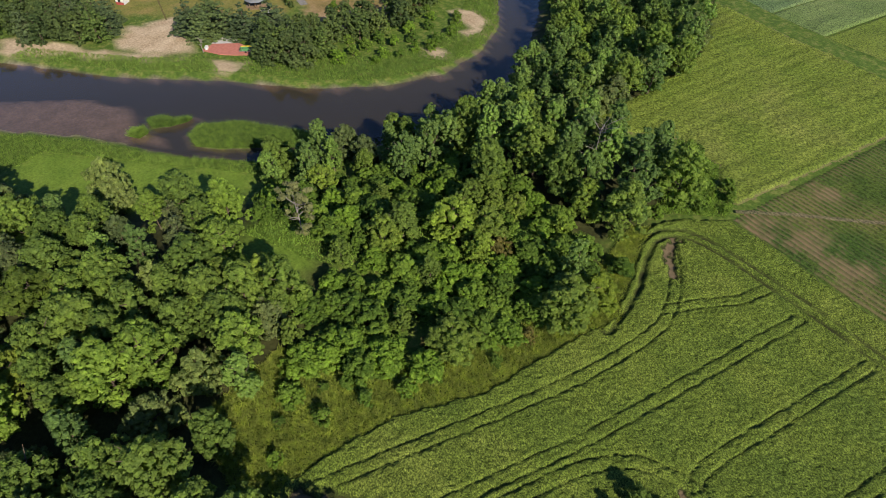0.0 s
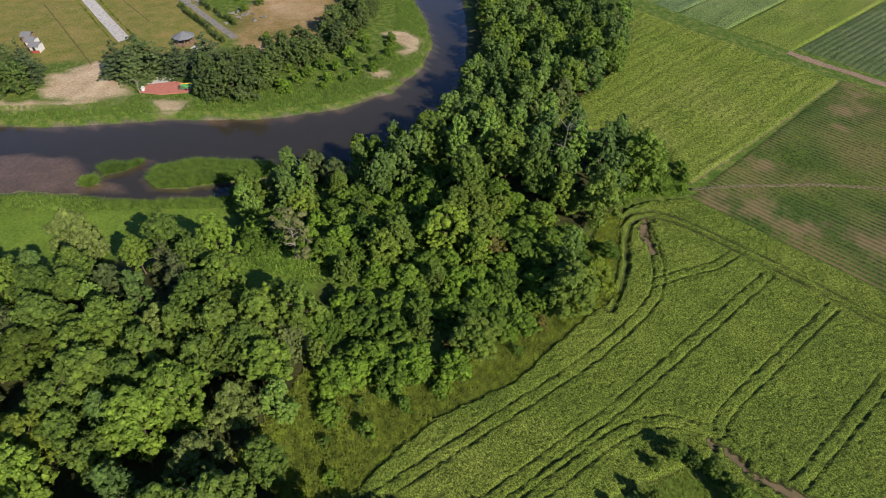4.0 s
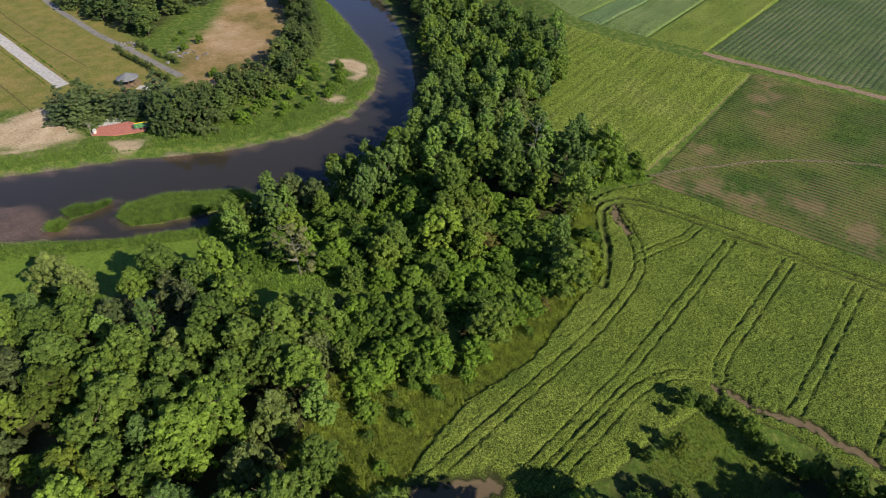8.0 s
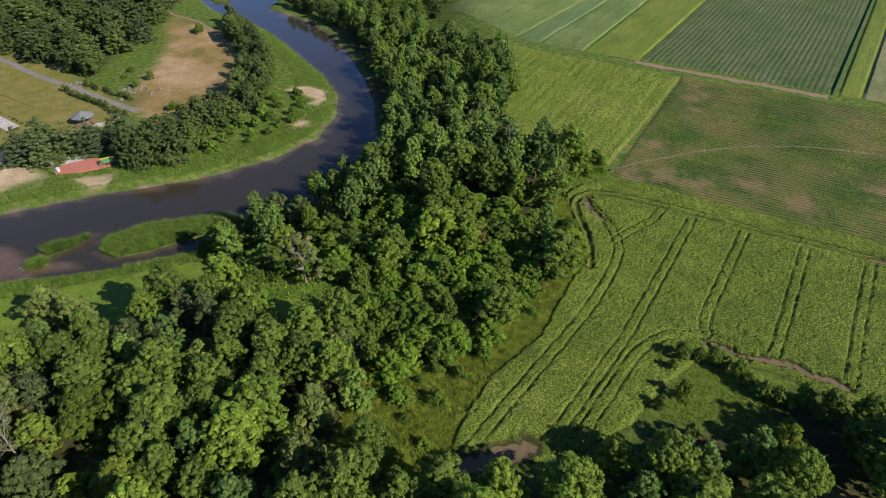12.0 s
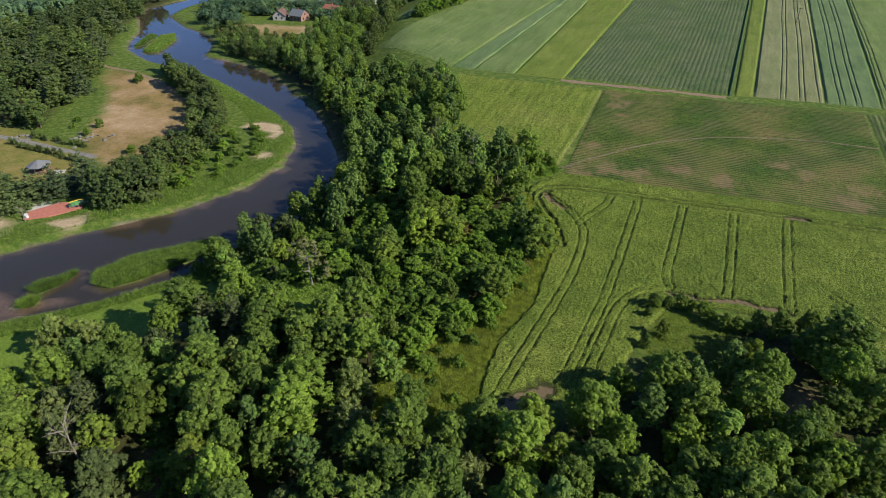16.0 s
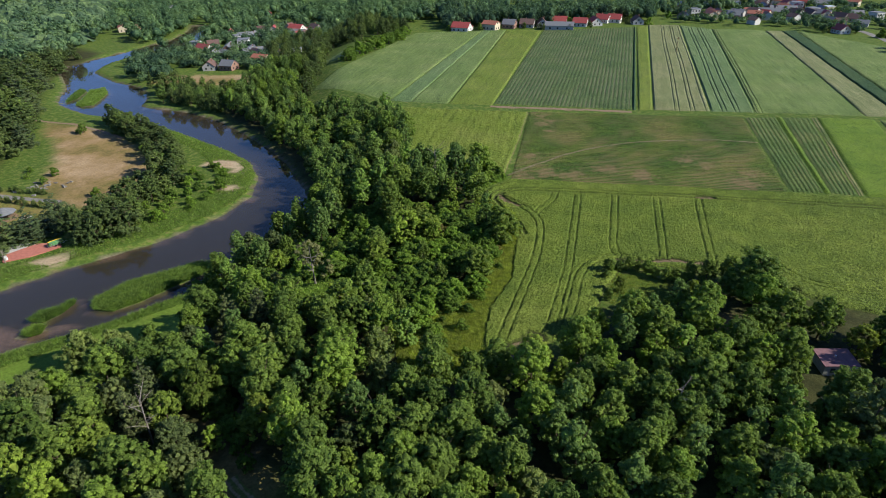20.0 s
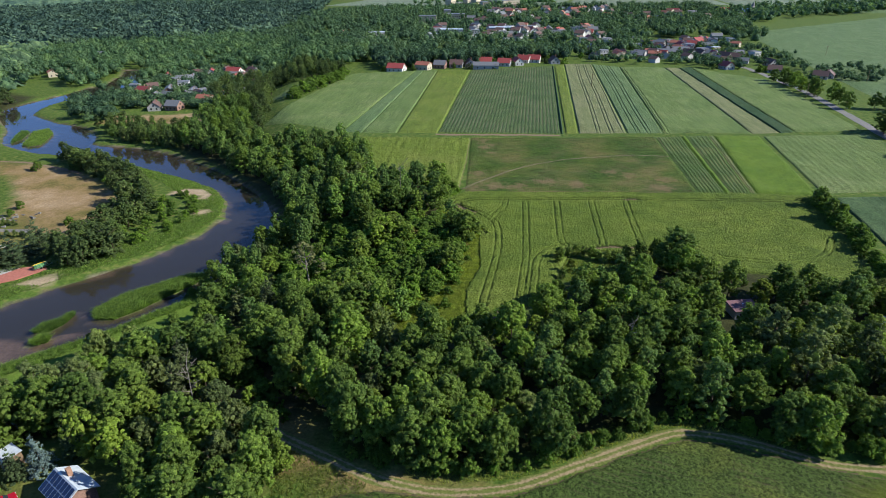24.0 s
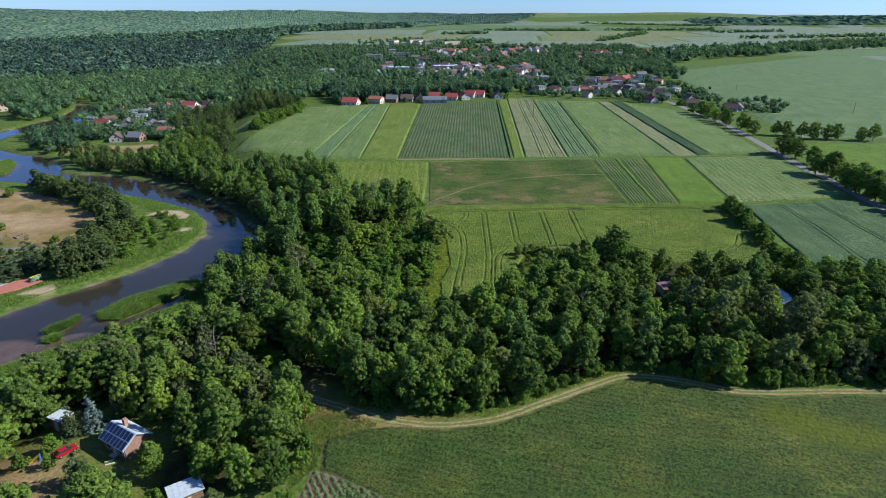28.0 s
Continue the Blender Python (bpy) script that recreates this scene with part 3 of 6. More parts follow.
strip("plain bright green meadow crop", [(100.5, 239), (122, 238), (132, 322.5), (110.5, 321.5)], CROP_BRIGHT, 0.4, (), across=30, along=60)
field("yellow-green crop behind the riverside wood", [(-8.5, 236), (-8, 269), (-8.5, 308), (-50, 306), (-79, 307), (-71, 297), (-57, 278), (-52, 266), (-49, 250), (-49, 232), (-39, 234), (-30, 243), (-19, 243), (-14, 237)],
      0.42, CROP_YELLOW, 0.5, rows=(0.05, 3.4, 0.1, 0.06))
strip("light green crop reaching the village", [(-128, 346), (-74.5, 315.5), (-64.5, 517), (-112, 498)], CROP_LIGHT, 0.5, (), across=60)
strip("light green crop reaching the village", [(-149, 405), (-134, 400), (-120, 478), (-131, 478)], CROP_LIGHT, 0.4, (), across=30)
strip("bluish green crop in a long strip", [(-74, 316), (-64, 315.5), (-58, 518), (-64, 517)], CROP_BLUE, 0.5, (), across=60)
strip("pale green crop in a long strip", [(-63.6, 315.5), (-46, 315), (-47, 519), (-57.6, 518)], CROP_PALE, 0.5, (), across=60)
strip("yellow-green crop in a long strip", [(-45.5, 315), (-25.5, 316), (-20.5, 525), (-46.5, 520)], CROP_YELLOW, 0.5, (), across=60)
strip("dark root crop planted in pale rows", [(-25, 318.5), (36, 320), (47, 546), (-19, 525)], CROP_DARK, 0.35, (), 1.9, 0.15, furrow=0.5)
strip("line of tall dark weeds between two crops", [(36.4, 320), (37.8, 320), (48.4, 546), (47.3, 546)], CROP_MAIZE, 0.7, (), across=8)
strip("narrow yellow-green crop strip", [(38.8, 320), (45, 321.5), (58, 560), (49, 546)], CROP_YELLOW, 0.5, (), across=20)
strip("pale ripening crop with dark ruts", [(45.5, 321.5), (69, 323), (81, 558), (58.5, 560)], CROP_BEIGE, 0.5, (0.42, 0.7, 0.97), across=200)
strip("bluish green crop with dark ruts", [(69.5, 323), (87, 325), (102, 545), (81.5, 558)], CROP_BLUE, 0.5, (0.3, 0.6), across=160)
strip("broad green crop strip", [(87.5, 325), (130, 327), (138, 543), (102.5, 545)], CROP_LIGHT, 0.5, (0.05,), across=200)
strip("pale ripening crop strip", [(130.5, 327), (144, 329), (149, 543), (138.5, 543)], CROP_BEIGE, 0.5, (), across=30)
strip("dark tall maize strip", [(144.5, 329), (152, 331), (159, 544), (149.5, 543)], CROP_MAIZE, 0.6, (), across=30)
strip("green crop beside the road", [(152.5, 331), (187, 338), (201, 480), (159.5, 544)], CROP_LIGHT, 0.5, (), across=60)
strip("striped green crop beside the road", [(124, 240), (182, 251), (187, 330), (134, 322.5)], CROP_LIGHT, 0.5, (), 3.2, 0.12, furrow=0.3)
strip("grey-green crop with long wheel ruts", [(119, 172), (181, 168), (181, 247), (126, 236)], CROP_GREY, 0.5, (0.3, 0.6), across=220)
strip("bright green meadow beyond the road", [(200, 230), (420, 250), (420, 372), (222, 362)], CROP_BRIGHT, 0.4, (), across=30)
strip("wide grey-green crop beyond the road", [(232, 380), (760, 420), (1050, 1465), (300, 830)], CROP_BLUE, 0.5, (0.2, 0.5, 0.8), across=120)
# crop colour lightened and blued to carry the haze of the distance
CROP_FAR_HAZED = crop_material("crop_far_hazed", (0.125, 0.160, 0.085), (0.150, 0.182, 0.098), (0.180, 0.200, 0.120))
far_rng = random.Random(31)
y_edges = [980, 1180, 1420, 1700, 2050, 2500, 3050, 3700, 4600, 4880]
for row in range(9):
    y0, y1 = y_edges[row], y_edges[row + 1]
    x0 = -0.285 * y0 if y0 < 2400 else (-330, 0, 330, 600)[row - 5]
    while x0 < 1.05 * y1:
        wide = (y1 - y0) * far_rng.uniform(0.6, 1.7)
        if row > 1 or x0 > 420 or x0 + wide < -90:
            tilt = 0.06 * wide
            strip("distant farmland in pale strips", [(x0, y0), (x0 + wide - 6, y0 + tilt), (x0 + wide - 6 + 40, y1 - 8 + tilt), (x0 + 40, y1 - 8)], far_rng.choice([CROP_LIGHT, CROP_FAR_HAZED, CROP_FAR_HAZED, CROP_BEIGE, CROP_BLUE, CROP_FAR_HAZED]), 1.5, (), across=20, along=20)
        x0 += wide
def rutted_material():
    """A farm track: two pale wheel ruts, grass between and beside them."""
    m, nt, b = mat("rutted_track", 0.95, 0.05)
    fine, mid = noise_of(nt, 2.0, 5, 0.7), noise_of(nt, 0.35, 3)
    a = attr(nt, "across")
    rut = maths(nt, "SUBTRACT", 1.0, maths(nt, "MULTIPLY", maths(nt, "ABSOLUTE", maths(nt, "SUBTRACT", a, 0.5)), 2.6))
    rut = maths(nt, "ADD", rut, maths(nt, "MULTIPLY", maths(nt, "SUBTRACT", mid, 0.5), 1.8))
    rut = maths(nt, "MULTIPLY", maths(nt, "ADD", rut, maths(nt, "MULTIPLY", maths(nt, "SUBTRACT", fine, 0.62), 1.6)), 1.6, True)
    soil = ramp(nt, fine, [(0.3, (0.17, 0.125, 0.066)), (0.7, (0.33, 0.255, 0.155))])
    grass = ramp(nt, fine, [(0.3, (0.075, 0.095, 0.022)), (0.7, (0.160, 0.175, 0.050))])
    nt.links.new(mix(nt, rut, grass, soil), b.inputs["Base Color"])
    bump(nt, b, fine, 0.15, 0.7)
    return m


RUTTED = rutted_material()
DIRT = plain("dirt_track", (0.235, 0.17, 0.115), 0.95, 0.05, 2.0, vary=0.35)
ASPHALT = plain("asphalt", (0.21, 0.20, 0.185), 0.85, 0.2, 1.0)
GRAVEL = plain("gravel", (0.20, 0.19, 0.172), 0.9, 0.1, 1.2, vary=0.25)
CONCRETE = plain("pale_paving", (0.42, 0.40, 0.37), 0.85, 0.2, 1.0)
ribbon("track", "sandy farm track with grass along it", "farm track", [(-33, 105), (-29, 102.5), (-21, 99), (-11, 95), (0, 93.5), (11, 95.5), (21, 100.5), (32, 106.5), (41, 110.5), (50, 109.7), (59, 106.7), (68, 104.8), (96, 105.2), (170, 104.5)], 2.3, RUTTED, 0.05, 0.25)
ribbon("road", "grey asphalt country road lined with trees", "road", [(182, 90), (184, 233), (188, 277), (191, 317), (200, 389), (205, 440), (205, 482), (203, 546), (188, 620), (160, 700)], 5.0, ASPHALT, 0.12, 0.02)
ribbon("track", "bare earth headland strip", "farm track", [(-26, 314.5), (0, 315.5), (36, 317)], 2.8, DIRT, 0.08, 0.3)
ribbon("driveway", "pale paved drive across the lawn", "driveway", [(-330, 178), (-253, 175), (-179, 172)], 4.0, CONCRETE, 0.05, 0.02)
ribbon("driveway", "grey gravel lane between hedges", "driveway", [(-310, 210), (-262, 203.5), (-216, 200.8), (-191, 201.2), (-157, 201)], 2.5, GRAVEL, 0.05, 0.1)
DITCH = plain("mown_seam", (0.12, 0.10, 0.04), 0.95, 0.05, 2.0, vary=0.3)
ribbon("track", "dark seam across the mown lawn", "path", [(-300, 187), (-271, 186), (-231, 184), (-189, 184)], 0.4, DITCH, 0.04, 0.3)
ribbon("track", "dark seam across the mown lawn", "path", [(-230, 160), (-196, 159), (-168, 158)], 0.45, DITCH, 0.04, 0.3)
ribbon("track", "sandy footpath round the bare ground", "farm track", [(-250, 281), (-232, 278.5), (-220, 277.5), (-198, 270.5), (-183, 264.5)], 1.8, DIRT, 0.05, 0.2)
ribbon("track", "worn tractor arc across the brown field", "farm track", [(-7, 234), (0, 244.5), (12, 259), (29, 272), (45, 279), (64, 283), (80, 284)], 1.0, crop_material("arc_soil", (0.10, 0.095, 0.036), (0.125, 0.108, 0.045), (0.15, 0.122, 0.058)), 0.36, 0.4)

# ---- trees ----


def ring(bm, centre, radius, axis, n=7):
    t = Vector(axis).normalized()
    a = t.orthogonal().normalized()
    b = t.cross(a)
    return [bm.verts.new(Vector(centre) + radius * (math.cos(2 * math.pi * k / n) * a + math.sin(2 * math.pi * k / n) * b)) for k in range(n)]


def limb(bm, pts, radii, n=6):
    rings = []
    for k, p in enumerate(pts):
        axis = Vector(pts[min(k + 1, len(pts) - 1)]) - Vector(pts[max(k - 1, 0)])
        rings.append(ring(bm, p, radii[k], axis, n))
    for r0, r1 in zip(rings, rings[1:]):
        for k in range(n):
            bm.faces.new((r0[k], r0[(k + 1) % n], r1[(k + 1) % n], r1[k]))
    bm.faces.new(rings[-1])


def trunk_mesh(rng, h, girth, fork, spread, limbs=5):
    bm = bmesh.new()
    lean = Vector((rng.uniform(-0.04, 0.04) * h, rng.uniform(-0.04, 0.04) * h, 0))
    top = Vector((0, 0, h * 0.85)) + lean
    mid = Vector((0, 0, h * fork)) + lean * 0.3
    limb(bm, [(0, 0, -0.5), (0, 0, 0.3), mid, top], [girth * 1.5, girth, girth * 0.7, girth * 0.15])
    for k in range(limbs):
        a = 2 * math.pi * (k + rng.uniform(-0.3, 0.3)) / limbs
        z = h * rng.uniform(fork, 0.75)
        root = mid.lerp(top, (z - h * fork) / (h * (0.85 - fork)))
        end = root + Vector((math.cos(a) * spread, math.sin(a) * spread, h * rng.uniform(0.1, 0.25)))
        bend = root.lerp(end, 0.5) + Vector((0, 0, -0.03 * h))
        limb(bm, [root, bend, end], [girth * 0.45, girth * 0.3, girth * 0.08], 5)
    me = bpy.data.meshes.new("trunk")
    bm.to_mesh(me)
    bm.free()
    return me


def leaf_cloud(name, blobs, leaves, size, seed, material, core=0.72, droop=0.0, flat=0.24, clump=0.85):
    """A crown of leaf clumps, each a tuft of single leaves, over several uneven lobes round a rough dark heart. blobs: x, y, z, radius, height."""
    r = np.random.RandomState(seed)
    blobs = np.array(blobs, float)
    tufts_n = max(12, int(leaves / 30))
    area = blobs[:, 3] * (blobs[:, 3] + blobs[:, 4])
    B = blobs[r.choice(len(blobs), tufts_n * 2, p=area / area.sum())]
    n = r.normal(size=(len(B), 3))
    n[:, 2] = n[:, 2] * 0.9 + 0.3
    n /= np.linalg.norm(n, axis=1)[:, None]
    c = B[:, :3] + n * np.stack([B[:, 3], B[:, 3], B[:, 4]], 1) * r.uniform(0.8, 1.12, (len(B), 1))
    deep = np.zeros(len(c), bool)
    for b in blobs:
        deep |= np.linalg.norm((c - b[:3]) / np.array([b[3], b[3], b[4]]), axis=1) < 0.72
    c, n = c[~deep][:tufts_n], n[~deep][:tufts_n]
    per = max(6, int(leaves / len(c)))
    rad = clump * r.uniform(0.55, 1.25, len(c))
    d = r.normal(size=(len(c), per, 3)) + n[:, None, :] * 0.7
    d[:, :, 2] += 0.35
    d /= np.linalg.norm(d, axis=2)[:, :, None]
    c = (c[:, None, :] + d * rad[:, None, None] * r.uniform(0.55, 1.1, (len(c), per, 1)) * np.array([1, 1, 0.75])).reshape(-1, 3)
    n = d.reshape(-1, 3)
    k = len(c)
    facing = n + r.normal(scale=flat, size=(k, 3))
    facing[:, 2] += 0.45
    facing /= np.linalg.norm(facing, axis=1)[:, None]
    up = np.cross(facing, r.normal(size=(k, 3)))
    up /= np.linalg.norm(up, axis=1)[:, None]
    if droop:
        up[:, 2] -= droop
        up /= np.linalg.norm(up, axis=1)[:, None]
    side = np.cross(facing, up)
    s = size * r.uniform(0.6, 1.3, k)[:, None]
    long = s * (1 + droop * 0.8)
    skew = r.uniform(-0.3, 0.3, k)[:, None]
    v = np.stack([c - up * long * 0.62 + side * s * skew, c + side * s * 0.55 + up * long * 0.25 - facing * s * 0.2, c - side * s * 0.5 + up * long * 0.5], 1)
    verts = [v.reshape(-1, 3)]
    tris = np.arange(3 * k).reshape(-1, 3)
    faces, base = [tris], 3 * k
    if core:
        bm = bmesh.new()
        bmesh.ops.create_icosphere(bm, subdivisions=1, radius=1)
        iv = np.array([w.co[:] for w in bm.verts])
        it = np.array([[w.index for w in f.verts] for f in bm.faces])
        bm.free()
        for b in blobs:
            heart = b[:3] + iv * np.array([b[3], b[3], b[4]]) * core * r.uniform(0.75, 1.2, (len(iv), 1))
            verts.append(heart[it].reshape(-1, 3))
            faces.append(np.arange(3 * len(it)).reshape(-1, 3) + base)
            base += 3 * len(it)
    me = bpy.data.meshes.new(name)
    V, F = np.concatenate(verts), np.concatenate(faces)
    me.vertices.add(len(V))
    me.vertices.foreach_set("co", V.astype(np.float32).ravel())
    me.loops.add(F.size)
    me.loops.foreach_set("vertex_index", F.astype(np.int32).ravel())
    me.polygons.add(len(F))
    me.polygons.foreach_set("loop_start", np.arange(0, F.size, 3, dtype=np.int32))
    me.update(calc_edges=True)
    me.materials.append(material)
    return me


def lobes(rng, h, radius, low, count, tall=1.0):
    """Lobes of a broad crown: a heart and smaller swellings round it."""
    out = [(0, 0, h * (low + 1) / 2, radius * 0.56, h * (1 - low) / 2 * 0.76)]
    for k in range(int(count * 1.5)):
        a, z = 2.4 * k + rng.uniform(-0.4, 0.4), rng.uniform(0, 1)
        d = radius * (0.66 - 0.40 * abs(2 * z - 0.75) ** 2) * rng.uniform(0.7, 1.25)
        s = radius * rng.uniform(0.17, 0.36)
        out.append((math.cos(a) * d, math.sin(a) * d, h * (low + (0.93 - low) * z) - s * 0.2, s, s * rng.uniform(0.8, 1.2) * tall))
    return out


def tree(name, label, seed, h, radius, low, lobe_count, leaves, size, leaf, bark=BARK, tall=1.0, droop=0.0, group="", core=0.5, limbs=5):
    rng = random.Random(seed)
    root = tagged(new(name), label, "tree", group)
    tm = trunk_mesh(rng, h, 0.014 * h + 0.06, max(0.15, low * 0.9), radius * 0.6, limbs)
    tm.materials.append(bark)
    part("trunk", tm, None, root)
    part("crown", leaf_cloud("crown", lobes(rng, h, radius, low, lobe_count, tall), leaves, size, seed, leaf, core, droop, clump=0.155 * radius), None, root)
    return root


def pine(name, label, seed, h, radius, leaf, leaves=1100, low=0.12, narrow=1.0):
    rng = random.Random(seed)
    root = tagged(new(name), label, "tree", "conifers")
    tm = trunk_mesh(rng, h, 0.012 * h + 0.05, 0.3, radius * 0.3, 4)
    tm.materials.append(BARK)
    part("trunk", tm, None, root)
    blobs = []
    tiers = 8
    for k in range(tiers):
        u = k / (tiers - 1)
        r = radius * (1 - u) ** narrow * 0.85 + 0.25
        z = h * (low + (0.97 - low) * u)
        if r < radius * 0.35:
            blobs.append((0, 0, z, r, h * 0.07))
            continue
        for j in range(4):
            a = j * 1.57 + k * 0.8 + rng.uniform(-0.3, 0.3)
            blobs.append((math.cos(a) * r * 0.5, math.sin(a) * r * 0.5, z - 0.05 * h * rng.random(), r * 0.55, h * 0.065))
    part("crown", leaf_cloud("crown", blobs, int(leaves * 1.5), 0.29, seed, leaf, 0.5, clump=0.6), None, root)
    return root


KINDS = {}


def breed(key, count, maker):
    KINDS[key] = [maker(k) for k in range(count)]
    for k, ob in enumerate(KINDS[key]):
        ob["own_height"] = 1.0


breed("oak", 4, lambda k: tree("oak_tree", "dense round dark green oak in the wood", 10 + k, 14, 4.8, 0.2, 24, 6400, 0.42, LEAF_OAK, group="trees of the wood"))
breed("ash", 4, lambda k: tree("ash_tree", "leafy mid-green ash in the wood", 20 + k, 14, 4.8, 0.18, 22, 6000, 0.43, LEAF_ASH, droop=0.25, group="trees of the wood"))
breed("alder", 4, lambda k: tree("alder_tree", "tall dark green alder by the river", 30 + k, 16, 4.0, 0.15, 22, 5200, 0.42, LEAF_ALDER, tall=1.3, group="trees of the riverside wood"))
breed("maple", 3, lambda k: tree("maple_tree", "bright yellow-green young maple", 50 + k, 11, 4.0, 0.12, 18, 4800, 0.4, LEAF_MAPLE, group="trees of the wood"))
breed("gold", 1, lambda k: tree("golden_tree", "small tree with golden-green leaves", 60 + k, 7, 3.2, 0.05, 18, 4600, 0.32, LEAF_GOLD, group="trees of the wood", core=0.48))
breed("willow", 3, lambda k: tree("willow_tree", "pale grey-green spreading willow", 70 + k, 10, 5.0, 0.08, 18, 5000, 0.42, LEAF_WILLOW, droop=0.5, group="willows of the bank"))
breed("poplar", 3, lambda k: tree("poplar_tree", "tall airy grey-green poplar above the wood", 40 + k, 17, 4.6, 0.12, 26, 6000, 0.4, LEAF_WILLOW, tall=1.2, droop=0.2, group="trees of the wood", core=0.45))
breed("bush", 4, lambda k: tree("bush", "low leafy green bush in rough grass", 90 + k, 4, 2.6, 0.0, 11, 2200, 0.34, LEAF_BUSH, group="bushes"))
breed("shrub", 3, lambda k: tree("hazel_bush", "dense bright green hazel thicket", 200 + k, 5, 3.8, 0.0, 18, 4600, 0.38, LEAF_BUSH, group="thicket in the wood", core=0.55))
breed("pine", 3, lambda k: pine("pine_tree", "dark bushy pine by the sandy bank", 110 + k, 10, 4.2, LEAF_PINE, 3600, 0.03, 0.62))
breed("conifer", 2, lambda k: pine("conifer_tree", "grey-green bushy conifer in the wood", 140 + k, 12, 3.6, LEAF_CONIFER, 4200, 0.1, 0.8))
breed("rust", 1, lambda k: tree("dry_bush", "round bush with rusty brown-green leaves", 145, 4, 2.4, 0.0, 12, 2200, 0.34, LEAF_RUST, group="bushes"))
breed("spruce", 1, lambda k: pine("blue_spruce", "silvery blue spruce in the garden", 120 + k, 9, 3.4, LEAF_BLUE, 2200, 0.05, 0.9))
breed("grey", 2, lambda k: tree("birch_tree", "sparse pale tree with thinning dry crown", 130 + k, 12, 3.9, 0.25, 10, 1100, 0.55, LEAF_GREY, PALE_BARK, core=0.0, group="trees of the wood", limbs=9))
breed("far", 4, lambda k: tree("broadleaf_tree", "dark green broadleaf tree on the far bank", 150 + k, 13, 4.6, 0.06, 16, 4200, 0.44, LEAF_FAR, group="trees of the far bank", limbs=3))
breed("lime", 2, lambda k: tree("lime_tree", "round-headed roadside lime with a bare trunk", 170 + k, 11, 4.6, 0.2, 18, 3600, 0.46, LEAF_OAK, group="trees along the road"))
SIZE = {"oak": 14, "lime": 11, "ash": 14, "alder": 16, "maple": 11, "gold": 7, "willow": 10, "bush": 4, "poplar": 17, "shrub": 5, "conifer": 12, "rust": 4, "pine": 10, "spruce": 9, "grey": 12, "far": 13}
first_use = {}
TAKEN = []


def plant(kind, x, y, h, turn=None, wide=1.0, rng=random.Random(5)):
    """One tree of a kind, h metres tall, rooted in the ground."""
    base = KINDS[kind][rng.randrange(len(KINDS[kind]))]
    s = h / SIZE[kind]
    m = Matrix.LocRotScale((x, y, height(x, y) - 0.05), Euler((0, 0, rng.uniform(0, 6.28) if turn is None else turn)), None)
    if base.name not in first_use:
        first_use[base.name] = True
        ob = base
        ob.matrix_basis = m
    else:
        ob = copy_thing(base, m)
    ob.scale = (s * wide * rng.uniform(0.92, 1.08), s * wide * rng.uniform(0.92, 1.08), s)
    TAKEN.append((x, y))
    return ob


def wood(seed, outline, gap, kinds, low, high, holes=(), wide=1.0, limit=900):
    """Fill an outline with trees no closer than gap."""
    rng = random.Random(seed)
    xs, ys = [p[0] for p in outline], [p[1] for p in outline]
    area = (max(xs) - min(xs)) * (max(ys) - min(ys))
    tries = int(area / (gap * gap) * 9)
    px = np.array([rng.uniform(min(xs), max(xs)) for _ in range(tries)])
    py = np.array([rng.uniform(min(ys), max(ys)) for _ in range(tries)])
    ok = inside(px, py, outline)
    for h in holes:
        ok &= signed(px, py, h) > 1.0
    ok &= signed(px, py, RIVER) > 0.5
    got = np.array(TAKEN[-1200:]) if TAKEN else np.zeros((0, 2))
    names, weights = list(kinds), list(kinds.values())
    made = 0
    drift = [wave(px, py, 34, 300 + k) for k in range(len(names))]
    swell = wave(px, py, 26, 350 + seed)
    for k in np.flatnonzero(ok):
        x, y = px[k], py[k]
        size = rng.triangular(0.7, 1.35, 0.95)
        need = gap * (0.55 + 0.45 * size)
        if len(got) and np.min((got[:, 0] - x) ** 2 + (got[:, 1] - y) ** 2) < need * need:
            continue
        kind = rng.choices(names, [w * math.exp(2.2 * d[k]) for w, d in zip(weights, drift)])[0]
        h = (low + (high - low) * (0.5 + 0.35 * swell[k] + 0.35 * (size - 0.95) + rng.uniform(-0.2, 0.2))) * (SIZE[kind] / 14 if kind in ("bush", "maple", "willow", "shrub") else 1)
        plant(kind, x, y, h, wide=wide * (0.65 + 0.4 * size), rng=rng)
        got = np.concatenate([got, [(x, y)]])
        made += 1
        if made >= limit:
            break


